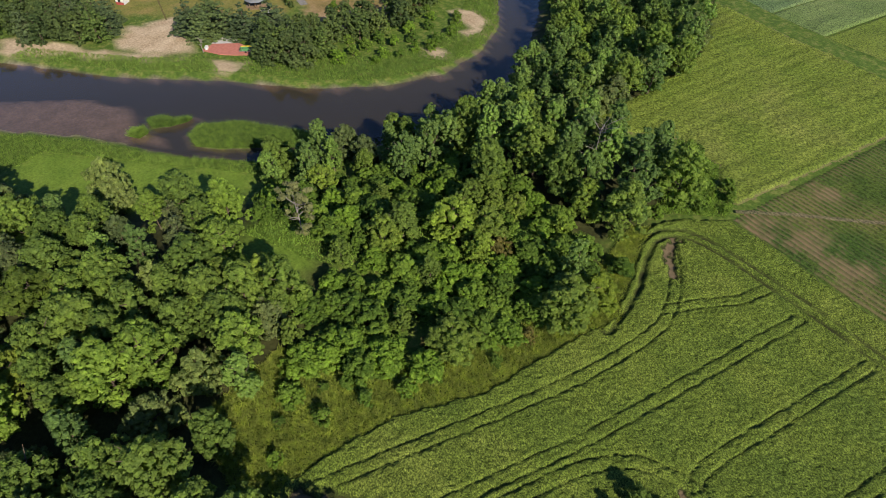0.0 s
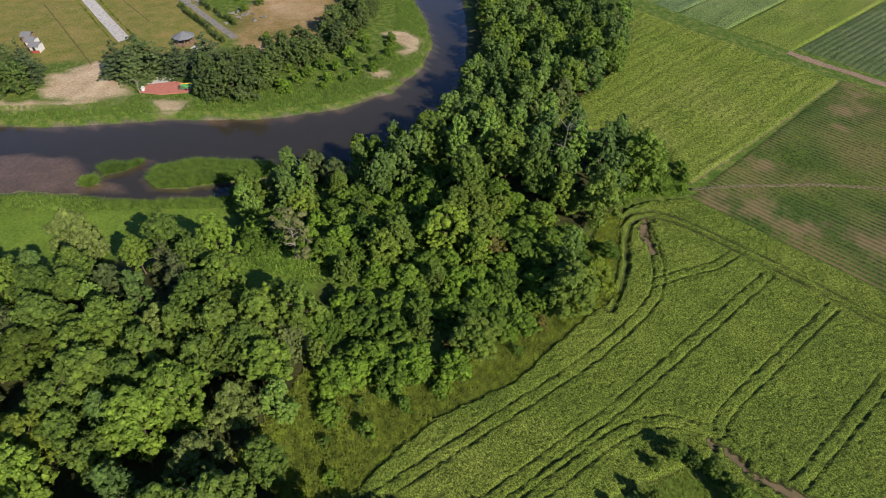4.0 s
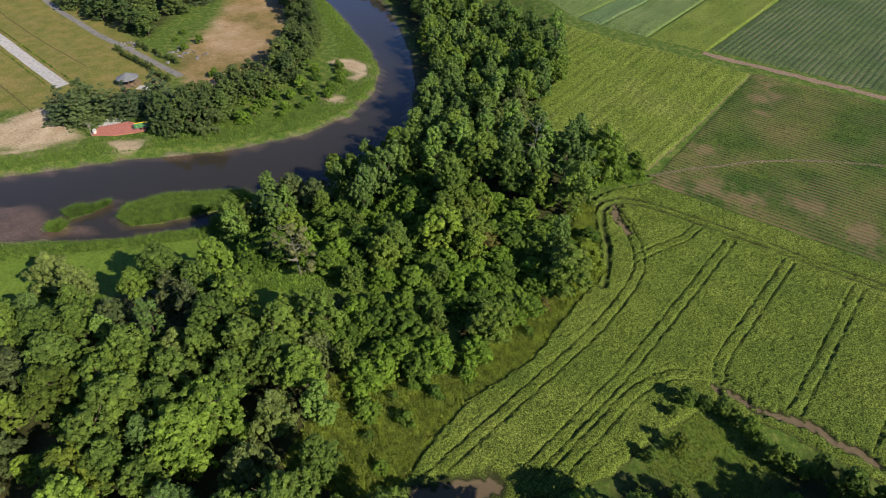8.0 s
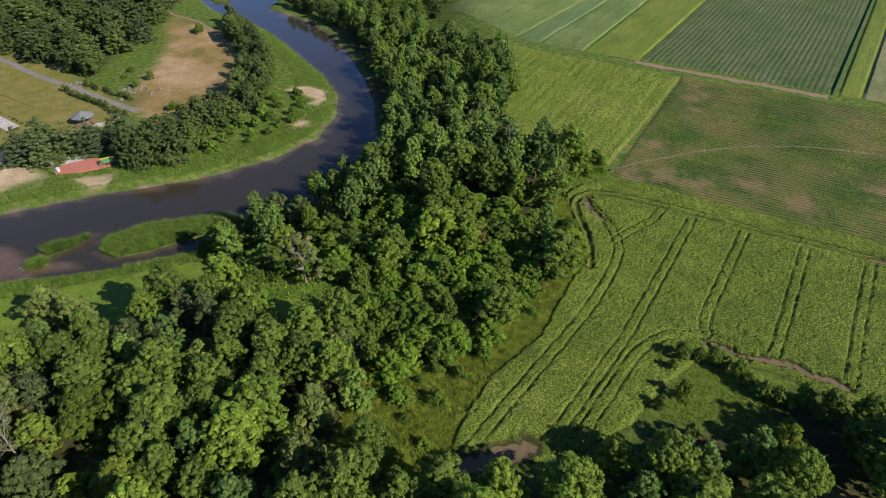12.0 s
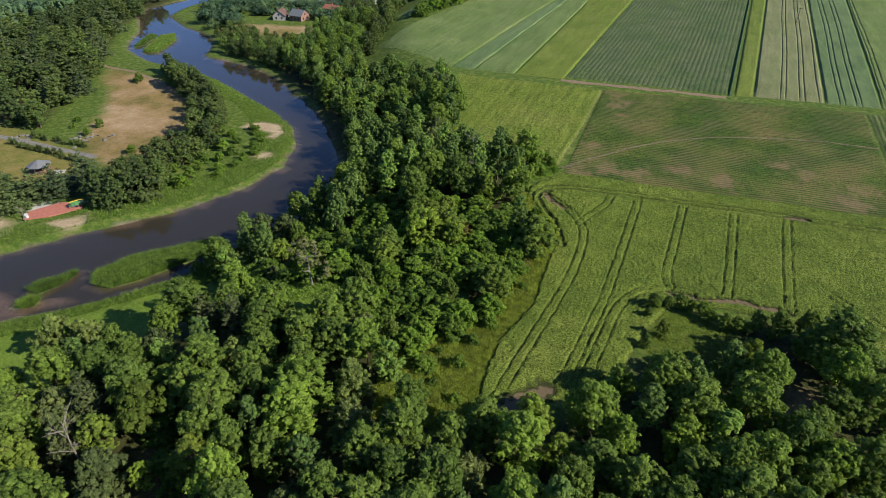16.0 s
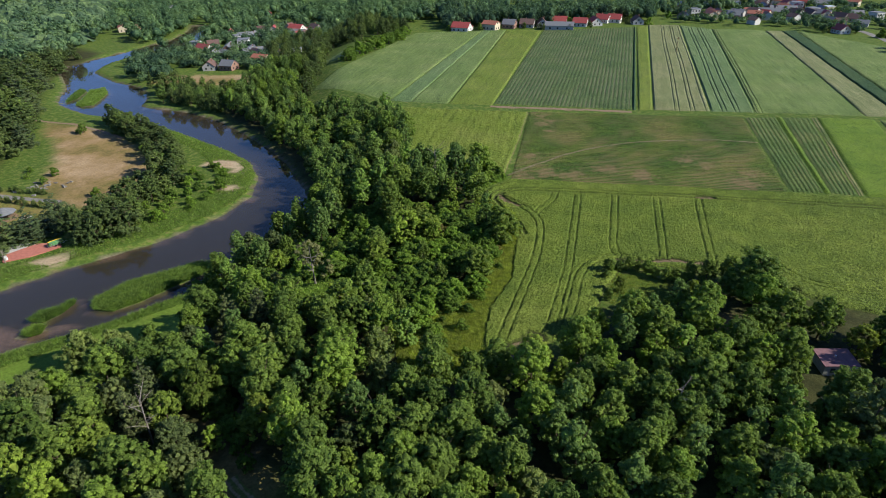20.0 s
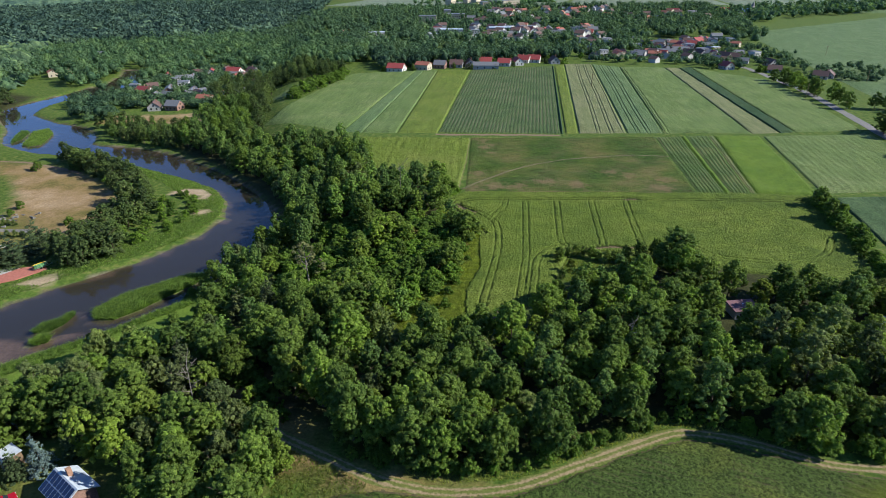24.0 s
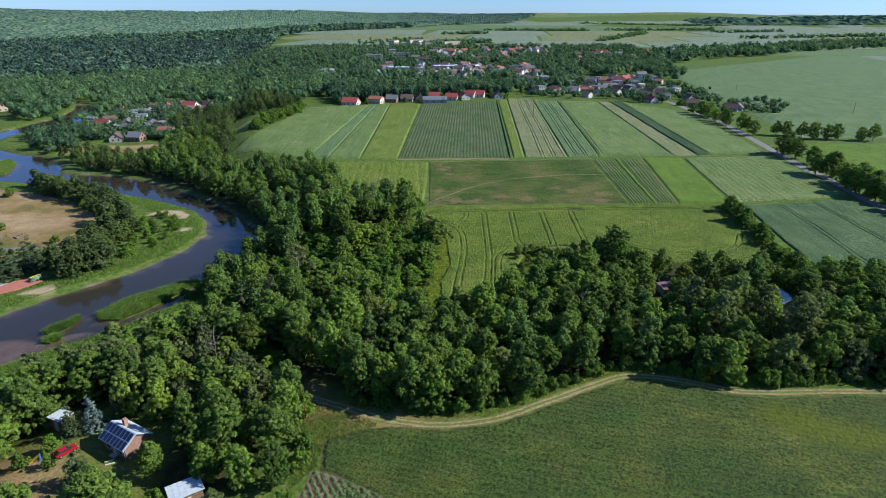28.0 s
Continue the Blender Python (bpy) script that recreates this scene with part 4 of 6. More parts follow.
HOLLOW = [(38.5, 164), (38.5, 177), (53, 177), (53, 167)]
DARK_PATH = [(-44, 117), (-41, 120), (-33, 112), (-23, 104), (-21, 98), (-31, 99), (-37, 107)]
YARD = [(-77, 78), (-77, 90), (-75, 96), (-66, 99), (-54, 96), (-50, 86), (-50, 70), (-77, 70)]
for kind, x, y, h in (("ash", -80, 82, 12), ("oak", -83, 87, 12), ("maple", 39.5, 167.5, 5), ("bush", 42, 172.5, 3), ("oak", 46.5, 178.5, 6.5), ("ash", 51.5, 180, 7), ("oak", 56, 177.5, 8), ("ash", 50.5, 174.5, 6.5), ("shrub", 44, 169, 3), ("oak", 43, 179.5, 5), ("ash", -79, 92, 13), ("alder", -84, 94, 13), ("ash", -78.5, 99, 13), ("oak", -85, 79, 11), ("ash", -87, 100, 12), ("oak", -73, 102, 12), ("ash", -80, 105, 11), ("oak", -88, 88, 12), ("maple", -79, 77, 7), ("ash", -67, 103, 12), ("poplar", -70, 108, 12), ("willow", -65.5, 105, 10), ("poplar", -74.5, 106, 13), ("bush", -40.5, 116, 3), ("shrub", -37.5, 113.5, 3.4), ("shrub", -42.5, 118, 4), ("bush", -34, 111, 3), ("maple", -38.5, 110, 5), ("bush", -31.5, 107.5, 2.4), ("poplar", -88, 107, 13), ("poplar", -82.5, 110.5, 13), ("willow", -77, 113, 10), ("poplar", -92, 100, 13), ("ash", -85, 102, 12), ("poplar", -96, 104, 12),
                      ("bush", -10, 235.5, 2.2), ("bush", -12.5, 237.5, 2.8), ("bush", -11.5, 229, 2.5), ("bush", -14, 220, 2.4), ("bush", -15, 234, 3), ("bush", -18, 238, 2.6), ("bush", -24, 241, 2.8), ("bush", -8.5, 232.5, 1.6)):
    plant(kind, x, y, h, wide=1.05)
RED_PLOT = [(58, 141), (58, 160), (74, 160), (74, 141)]
WHITE_PLOT = [(87.5, 133), (89, 148), (98, 148), (97, 133)]
for kind, x, y, h, wide in (("oak", 55, 172, 13.5, 1.25), ("gold", 71, 157, 7, 1.0), ("gold", 27, 171, 4, 0.8), ("gold", 41.5, 168, 6.5, 0.9), ("maple", -20, 184, 8, 1.0), ("grey", -43, 160, 12, 1.1),
                            ("spruce", -66.8, 91.5, 8, 0.8), ("pine", -63.5, 95, 9, 0.6), ("pine", -70, 89.5, 6.5, 0.8), ("pine", -61, 76.5, 8.5, 0.85), ("willow", -59, 72, 5, 0.7), ("bush", -56, 74, 3, 1.2), ("bush", -53, 75, 2.6, 1.2), ("ash", -49.6, 79, 8, 0.85), ("ash", -47, 88, 11, 0.8), ("oak", -43, 83, 10, 0.9), ("ash", -41, 89, 12, 0.9), ("oak", -40, 78, 8.5, 0.9), ("ash", -30, 84, 12, 1.0), ("oak", -29.5, 91, 11.5, 0.95), ("ash", -31, 98, 11, 0.95), ("oak", -28, 77.5, 9, 0.9), ("ash", -34, 88, 10, 0.8), ("maple", -27, 95, 7, 0.8), ("bush", -25.5, 87, 3, 1.0), ("bush", -25, 82, 3.5, 1.0), ("bush", -26, 73, 3, 1.0), ("willow", -36, 70, 6, 0.8), ("bush", -46, 72, 3.5, 1.0),
                            ("rust", -20, 188, 5, 1.0), ("gold", -23.5, 184, 5, 0.9), ("rust", -9, 168, 2.5, 1.0), ("rust", -2.5, 182, 2.5, 1.0), ("ash", -36, 196, 13, 0.9), ("alder", -53, 186, 13, 1.0), ("alder", -61, 168, 12.5, 1.0), ("alder", -8, 195, 11, 0.9), ("maple", -14, 166, 6, 0.9), ("maple", -19, 150, 7, 0.9), ("alder", -52, 192, 14, 0.9), ("gold", -45, 117.5, 10.5, 1.0), ("conifer", -54, 115.5, 12, 0.9), ("conifer", -52, 109, 11, 0.9), ("gold", -31, 113.5, 9.5, 0.95), ("willow", -84, 130, 9, 1.0), ("willow", -75.5, 131, 9, 0.9), ("bush", -76, 166, 3.5, 1.2), ("bush", -79, 163, 3, 1.2), ("poplar", 66, 122, 16, 1.1), ("poplar", 72, 130, 17, 1.1), ("poplar", 62, 130, 15, 1.0), ("poplar", 84, 121, 16, 1.1), ("poplar", 90, 126, 15, 1.0), ("poplar", 78, 127, 14, 1.0), ("oak", -17, 103, 13, 1.0), ("ash", -20, 108, 12.5, 0.9), ("oak", -25, 111.5, 13, 0.9), ("oak", -12, 101.5, 11, 0.9), ("bush", -71, 85, 3.5, 0.8), ("bush", -74, 81, 3, 0.9), ("bush", -69, 81, 2.5, 0.9), ("maple", -62, 96, 10, 0.9), ("maple", -55, 94, 10, 0.9), ("willow", 77, 112, 9.5, 1.0), ("willow", 92, 112, 8.5, 1.1), ("willow", 104, 114, 9, 1.0)):
    plant(kind, x, y, h, wide=wide)
wood(1, [(-28, 107), (-18, 101), (-8, 98.3), (5, 97.8), (13, 99.8), (20, 104.3), (27, 109.5), (41, 115), (51, 113), (57, 109), (64, 108), (100, 108.5), (175, 108), (175, 160), (106, 160), (90, 159), (76, 161), (60, 165), (50, 172), (42, 172), (40, 163), (24, 158), (16, 145), (6, 137), (-2, 131), (-12, 126)], 4.9, {"oak": 6, "alder": 1.5, "ash": 3, "maple": 1.2, "willow": 0.5}, 8, 13.5, [CLEARING, HOLLOW, DARK_PATH, RED_PLOT, WHITE_PLOT, RED_SOIL])
wood(2, [(-30, 108), (-12, 126), (-5, 133), (-16, 145), (-30, 154), (-46, 150), (-57, 151), (-62, 141), (-60, 131), (-66, 124), (-69, 116), (-80, 103), (-94, 95), (-106, 88), (-125, 78), (-128, 60), (-40, 60), (-30, 80), (-26, 96)],
     4.9, {"ash": 4.5, "alder": 1.5, "oak": 3, "maple": 1.2, "willow": 1.1, "conifer": 0.4}, 8, 13, [DARK_PATH, YARD, MEADOW_PATCH, GLADE, [(-50, 68), (-50, 80), (-38, 81), (-35, 68)]])
wood(3, [(-46, 151), (-30, 156), (-14, 149), (-6, 162), (-4, 176), (-2, 190), (-8, 200), (-20, 204), (-45, 199), (-57, 188), (-64, 174), (-62, 158)],
     10.0, {"maple": 2, "ash": 2.2, "willow": 1.2, "oak": 0.5}, 5.5, 8.5, [GLADE, [(-48, 153), (-40, 162), (-33, 168), (-36, 171), (-50, 158)], [(-32, 178), (-22, 189), (-25, 194), (-36, 182)]])
wood(14, [(-46, 151), (-30, 156), (-14, 149), (-6, 162), (-4, 176), (-2, 190), (-8, 200), (-20, 204), (-45, 199), (-57, 188), (-64, 174), (-62, 158)],
     3.6, {"shrub": 6, "bush": 1, "maple": 0.4}, 7.5, 13.5, [GLADE, [(-38, 152), (-33, 160), (-28, 163), (-30, 156)], [(-53, 161), (-42, 168), (-43, 172), (-55, 166)]], wide=1.15, limit=185)
wood(17, [(-62, 158), (-72, 164), (-73, 184), (-69, 197), (-66, 210), (-58, 206), (-55, 188), (-60, 174)], 4.8, {"ash": 2, "alder": 3, "willow": 0.6}, 8.5, 12.5)
wood(4, [(-45, 198), (-20, 202), (-9, 200), (-11, 208), (-14, 216), (-13, 224), (-16, 230), (-28, 231), (-42, 222), (-52, 214), (-58, 204), (-56, 186)], 4.8, {"alder": 5, "oak": 3, "maple": 0.6, "grey": 0.2}, 11, 15.5)
wood(5, [(-42, 222), (-46, 231), (-46, 249), (-52, 268), (-66, 288), (-86, 298), (-110, 308), (-130, 330), (-146, 368), (-157, 400), (-178, 398), (-174, 370), (-166, 340), (-158, 310), (-138, 296), (-113, 275), (-88, 252), (-72, 228), (-60, 208)],
     5.4, {"alder": 5, "oak": 2, "willow": 0.8}, 9, 14.5)
wood(6, [(-126, 335), (-132, 362), (-154, 423), (-154, 450), (-122, 490), (-116, 505), (-165, 545), (-215, 480), (-196, 412), (-178, 398)], 6.0, {"far": 1}, 8, 13, [[(-230, 378), (-160, 398), (-158, 340), (-230, 340)]], limit=105)
wood(16, [(-230, 346), (-212, 334), (-202, 318), (-186, 314), (-160, 304), (-150, 330), (-186, 346), (-214, 350)], 5.6, {"far": 1, "alder": 1}, 7, 11, limit=60)
wood(7, [(-207, 286), (-180, 274), (-150, 254), (-130, 234), (-124, 216), (-122, 196), (-116, 186), (-124, 176), (-131, 178), (-133, 196), (-134, 214), (-142, 234), (-170, 258), (-195, 275)], 3.9, {"far": 4, "bush": 0.6}, 7, 11, wide=1.1)
wood(8, [(-158, 162), (-148, 164), (-139, 178), (-138, 190), (-143, 190), (-150, 178), (-160, 170)], 5.9, {"pine": 1}, 9, 11, wide=1.4)
wood(9, [(-215, 96), (-182, 108), (-168, 124), (-158, 134), (-158, 142), (-172, 143), (-186, 140), (-215, 130)], 5.0, {"pine": 1, "far": 2}, 8, 12, limit=45)
wood(10, [(-197, 209), (-205, 232), (-245, 282), (-262, 302), (-276, 316), (-300, 340), (-322, 388), (-345, 420), (-345, 215), (-240, 204)], 8.0, {"far": 5, "pine": 1}, 9, 14, wide=1.4, limit=125)
wood(11, [(-122, 184), (-110, 200), (-104, 215), (-110, 232), (-122, 244), (-128, 236), (-120, 214)], 5.0, {"bush": 1}, 8, 14)
wood(12, [(-100, 127), (-92, 120), (-84, 126), (-76, 140), (-72, 156), (-78, 156), (-90, 142)], 8.0, {"willow": 0.3, "bush": 1.5}, 7, 10, [MEADOW_PATCH])
wood(13, [(-12, 148), (-6, 140), (-2, 150), (-3, 168), (-6, 160)], 4.2, {"bush": 1}, 5, 10)
wood(18, [(-18, 140), (-3, 138), (-2.5, 150), (-2, 160), (-1, 172), (-1.5, 186), (-2, 198), (-8, 208), (-11, 206), (-7, 190), (-7, 166), (-12, 153)], 4.6, {"bush": 3, "shrub": 1, "gold": 0.4}, 4, 9, limit=46)
wood(15, [(24, 160), (40, 164), (42, 173), (60, 167), (76, 163), (108, 162), (108, 169), (90, 168), (74, 171), (60, 176), (50, 181), (38, 181), (23, 168)], 4.6, {"bush": 3, "willow": 0.3}, 5, 9, [[(22, 163), (22, 183), (44, 183), (44, 163)]])
for k in range(9):
    plant("oak", 25 + 2.1 * k + random.uniform(-0.4, 0.4), 179.5 + 1.4 * math.sin(k * 0.7) + random.uniform(-0.5, 0.5), random.uniform(2.8, 4.2), wide=1.2)
for x, y, h in ((24, 176, 2.6), (24.5, 167, 3), (30, 164, 3.5), (36, 163.5, 4)):
    plant("oak", x, y, h, wide=1.15)
for x, y in smooth_line([(-16, 99.5), (-8, 97.6), (1, 96.8), (11, 98.6), (21, 103.6), (32, 109.4), (41, 113.2), (50, 112.2), (58, 109), (68, 107.4), (96, 107.6), (140, 107.4)], 2.6):
    plant("shrub" if random.random() < 0.5 else "bush", x + random.uniform(-0.7, 0.7), y + random.uniform(-0.2, 1.6), random.uniform(1.6, 3.6), wide=0.85)
# hedges and the trees along the road
for k in range(26):
    u = k / 25
    plant("bush", 118 - 8 * u + random.uniform(-1.5, 1.5), 232 - 62 * u, random.uniform(3, 6))
for x, y in ((116, 226), (114, 214)):
    plant("lime", x, y, 8)
for x, y in ((202, 468), (203, 455), (204, 443), (205, 434), (205, 426), (208, 413), (206, 400), (204, 389), (220, 390), (227, 388), (232, 380), (238, 377), (246, 377), (253, 377),
             (266, 374), (275, 374), (199, 335), (194, 331), (196, 322), (187, 288), (191, 282), (189, 268), (192, 262), (187, 254), (191, 250), (188, 244), (192, 238), (190, 228), (193, 215)):
    plant("lime" if y > 340 else "oak", x + random.uniform(-1, 1), y, random.uniform(9, 12) * (1 if y > 340 else 1.15), wide=1.0 if y > 340 else 1.35)
for x, y in ((206, 470), (200, 480), (208, 462), (186, 262), (187, 246), (193, 272), (194, 226), (187, 236), (188, 222), (196, 252), (201, 300), (198, 310)):
    plant("lime" if y > 340 else "oak", x, y, random.uniform(8, 11), wide=1.2)
for x, y, h in ((-206, 267, 4), (-178, 221, 3), (-148, 208, 3), (-186, 217, 2.4), (-176, 214, 2.4), (-190, 222, 2.2)):
    plant("bush", x, y, h)
for k in range(14):
    plant("bush", -130 + 15 * k / 13 + random.uniform(-2, 2), 398 + 80 * k / 13, random.uniform(5, 9), wide=1.2)

# ---- reeds and rough grass ----


def tufts(name, label, category, outline, count, tall, wide, material, seed, holes=(), dry=None):
    """Blades in loose tufts as one mesh."""
    r = np.random.RandomState(seed)
    xs, ys = [p[0] for p in outline], [p[1] for p in outline]
    px, py = r.uniform(min(xs), max(xs), count * 3), r.uniform(min(ys), max(ys), count * 3)
    ok = inside(px, py, outline)
    for h in holes:
        ok &= ~inside(px, py, h)
    px, py = px[ok][:count], py[ok][:count]
    n = len(px)
    pz = heights(px, py)
    dryland = pz > WATER - 0.1
    px, py, pz, n = px[dryland], py[dryland], pz[dryland], int(dryland.sum())
    a = r.uniform(0, 6.28, n)
    h = tall * r.uniform(0.5, 1.2, n)
    lean = r.normal(scale=0.6, size=(n, 2)) * h[:, None]
    w = wide * r.uniform(0.6, 1.3, n)
    foot = np.stack([px, py, pz - 0.05], 1)
    side = np.stack([np.cos(a), np.sin(a), np.zeros(n)], 1) * w[:, None] * 0.5
    tip = foot + np.stack([lean[:, 0], lean[:, 1], h], 1)
    V = np.stack([foot - side, foot + side, tip], 1).reshape(-1, 3)
    F = np.arange(3 * n).reshape(-1, 3)
    me = bpy.data.meshes.new(name)
    me.vertices.add(len(V))
    me.vertices.foreach_set("co", V.astype(np.float32).ravel())
    me.loops.add(F.size)
    me.loops.foreach_set("vertex_index", F.astype(np.int32).ravel())
    me.polygons.add(len(F))
    me.polygons.foreach_set("loop_start", np.arange(0, F.size, 3, dtype=np.int32))
    me.update(calc_edges=True)
    me.materials.append(material)
    return tagged(new(name, me), label, category, kind="stuff")


for k, isle in enumerate(ISLETS):
    tufts("reeds", "bright green reed bed on a river islet", "reeds", isle, 36000 if k == 1 else 9000, 1.15, 0.15, REED, 200 + k)
tufts("reeds", "tall reeds and lush grass along the near bank", "reeds", [(-128, 100), (-112, 122), (-103, 132), (-91, 144), (-81, 158), (-75, 170), (-70, 170), (-74, 156), (-86, 140), (-98, 124), (-112, 100)], 42000, 0.9, 0.15, REED, 210, [MEADOW_PATCH])
tufts("reeds", "lush green bank vegetation on the far shore", "reeds", [(-165, 113), (-140, 141), (-124, 166), (-108, 186), (-99, 204), (-97, 220), (-103, 238), (-114, 251), (-136, 267), (-164, 281), (-200, 294), (-205, 288), (-170, 272), (-140, 256), (-122, 240),
      (-112, 226), (-112, 206), (-122, 186), (-132, 172), (-146, 146), (-168, 118)], 80000, 0.75, 0.17, REED, 211, [BANK] + SANDS)
tufts("rough_grass", "tall green and dry weeds between the wood and the crop", "weeds", [(-14, 133), (3, 136.5), (2, 139), (-0.3, 148), (-0.2, 158), (2.6, 171), (2, 187), (2, 197), (-3, 204), (-8, 210.5), (-11.8, 217), (-14, 214), (-9, 202), (-5, 190), (-5, 174), (-8, 160), (-20, 148)], 90000, 0.62, 0.18, WEEDS, 212)
tufts("rough_grass", "rank grass where three fields meet", "weeds", [(-18, 229), (-15, 218), (-12.5, 224), (-7, 231.5), (-9, 236), (-14, 238), (-19, 243), (-30, 243)], 9000, 0.6, 0.13, REED, 217)
tufts("rough_grass", "unmown grass on the clearing", "weeds", CLEARING, 4500, 0.35, 0.18, GRASS, 213)
tufts("rough_grass", "unmown grass along the farm track", "weeds", [(-7, 96.3), (0, 95), (11, 97), (21, 102), (32, 108), (41, 112), (50, 111), (60, 108), (96, 107), (96, 110), (64, 111), (41, 115), (27, 111), (14, 102), (0, 99), (-7, 98.5)], 13000, 0.4, 0.17, GRASS, 214)
tufts("rough_grass", "rough grass at the corner of the crop field", "weeds", [(-30, 101), (-24, 98.5), (-13, 94), (-12, 91.5), (-22, 88.5), (-22, 82), (-26, 76), (-27, 88)], 4500, 0.45, 0.18, GRASS, 215)
tufts("rough_grass", "grassy openings between the bushes", "weeds", [(-50, 150), (-36, 158), (-20, 175), (-18, 195), (-34, 195), (-60, 178)], 18000, 0.6, 0.22, REED, 216)

# ---- buildings ----


def box(bm, x0, x1, y0, y1, z0, z1):
    v = [bm.verts.new((x, y, z)) for z in (z0, z1) for x, y in ((x0, y0), (x1, y0), (x1, y1), (x0, y1))]
    for f in ((3, 2, 1, 0), (4, 5, 6, 7), (0, 1, 5, 4), (1, 2, 6, 5), (2, 3, 7, 6), (3, 0, 4, 7)):
        bm.faces.new([v[k] for k in f])
    return v


def prism(bm, outline, y0, y1):
    """An outline in x and z drawn out along y."""
    a, b = [bm.verts.new((x, y0, z)) for x, z in outline], [bm.verts.new((x, y1, z)) for x, z in outline]
    bm.faces.new(a)
    bm.faces.new(b[::-1])
    for k in range(len(a)):
        j = (k + 1) % len(a)
        bm.faces.new((a[k], b[k], b[j], a[j]))


def boxes(*specs):
    bm = bmesh.new()
    for s in specs:
        box(bm, *s)
    return bm


def prisms(*specs):
    bm = bmesh.new()
    for s in specs:
        prism(bm, *s)
    bmesh.ops.recalc_face_normals(bm, faces=bm.faces[:])
    return bm


WHITE = plain("white_plaster", (0.56, 0.55, 0.52), 0.8, 0.2, 2.0, vary=0.15)
CREAM = plain("cream_plaster", (0.52, 0.45, 0.33), 0.8, 0.2, 2.0, vary=0.1)
GREYW = plain("grey_plaster", (0.40, 0.39, 0.37), 0.85, 0.2, 2.0, vary=0.12)
PINKW = plain("bare_brick", (0.27, 0.165, 0.13), 0.9, 0.1, 3.0, vary=0.25)
RED_ROOF = plain("red_tiles", (0.33, 0.07, 0.06), 0.6, 0.3, 2.5, vary=0.2)
ORANGE_ROOF = plain("orange_tiles", (0.33, 0.125, 0.08), 0.7, 0.3, 2.5, vary=0.2)
BROWN_ROOF = plain("brown_tiles", (0.14, 0.085, 0.07), 0.7, 0.3, 2.5, vary=0.25)
GREY_ROOF = plain("grey_sheet", (0.17, 0.175, 0.18), 0.6, 0.4, 2.0, vary=0.15)
ZINC = plain("zinc_sheet", (0.52, 0.57, 0.62), 0.4, 0.5, 1.5, vary=0.12)
MAUVE = plain("mauve_felt", (0.22, 0.12, 0.13), 0.8, 0.2, 1.5, vary=0.15)
PANE = plain("window_glass", (0.03, 0.035, 0.04), 0.1, 0.6, 1.0, vary=0.1)
TIMBER = plain("weathered_timber", (0.22, 0.15, 0.09), 0.85, 0.15, 4.0, vary=0.3)
BRICK = plain("chimney_brick", (0.36, 0.21, 0.14), 0.85, 0.1, 4.0, vary=0.2)


def house(name, label, w, d, eave, rise, wall_m, roof_m, group="village houses", wing=False):
    """A gabled house: ridge along y; w across the ridge, d along it."""
    root = tagged(new(name), label, "house", group)
    part("wall", prisms(([(-w / 2, -0.4), (w / 2, -0.4), (w / 2, eave), (0, eave + rise), (-w / 2, eave)], -d / 2, d / 2)), wall_m, root)
    t, o = 0.22, 0.45
    k = rise / (w / 2)
    roof = prisms(([(-w / 2 - o, eave - k * o), (0, eave + rise), (0, eave + rise + t), (-w / 2 - o, eave - k * o + t)], -d / 2 - o, d / 2 + o),
                  ([(0, eave + rise + 0.002), (w / 2 + o, eave - k * o), (w / 2 + o, eave - k * o + t), (0, eave + rise + t + 0.002)], -d / 2 - o, d / 2 + o))
    roof_ob = part("roof", roof, roof_m, root)
    part("chimney", boxes((w * 0.12, w * 0.12 + 0.6, d * 0.1, d * 0.1 + 0.6, eave + rise * 0.4, eave + rise + 0.9)), BRICK, roof_ob)
    for sx in (-1, 1):
        for y in (-0.28, 0.05, 0.32):
            part("window", boxes((sx * w / 2 - 0.06, sx * w / 2 + 0.06, y * d - 0.6, y * d + 0.6, 0.9, 2.2)), PANE, root)
    for sy in (-1, 1):
        for x in (-0.22, 0.22):
            part("window", boxes((x * w - 0.55, x * w + 0.55, sy * d / 2 - 0.06, sy * d / 2 + 0.06, 0.9, 2.2)), PANE, root)
        part("window", boxes((-0.55, 0.55, sy * d / 2 - 0.07, sy * d / 2 + 0.07, eave + 0.2, eave + 1.3)), PANE, root)
    part("door", boxes((w / 2 - 0.05, w / 2 + 0.07, -0.14 * d - 0.5, -0.14 * d + 0.5, 0, 2.1)), TIMBER, root)
    if wing:
        part("annex", boxes((w / 2 + 0.003, w / 2 + 4, -d / 2 + 0.5, d / 2 - 2, -0.4, 2.6)), wall_m, root)
        part("annex_roof", boxes((w / 2 - 0.1, w / 2 + 4.3, -d / 2 + 0.2, d / 2 - 1.7, 2.6, 2.8)), roof_m, root)
    return root


def plain_house(name, label, w, d, eave, rise, wall_m, roof_m):
    """A gabled house far off: walls, roof and chimney."""
    root = tagged(new(name), label, "house", "village houses")
    part("wall", prisms(([(-w / 2, -0.4), (w / 2, -0.4), (w / 2, eave), (0, eave + rise), (-w / 2, eave)], -d / 2, d / 2)), wall_m, root)
    part("roof", prisms(([(-w / 2 - 0.5, eave - 0.2), (0, eave + rise), (0, eave + rise + 0.25), (-w / 2 - 0.5, eave + 0.05)], -d / 2 - 0.4, d / 2 + 0.4),
                        ([(0, eave + rise + 0.002), (w / 2 + 0.5, eave - 0.2), (w / 2 + 0.5, eave + 0.05), (0, eave + rise + 0.252)], -d / 2 - 0.4, d / 2 + 0.4)), roof_m, root)
    return root


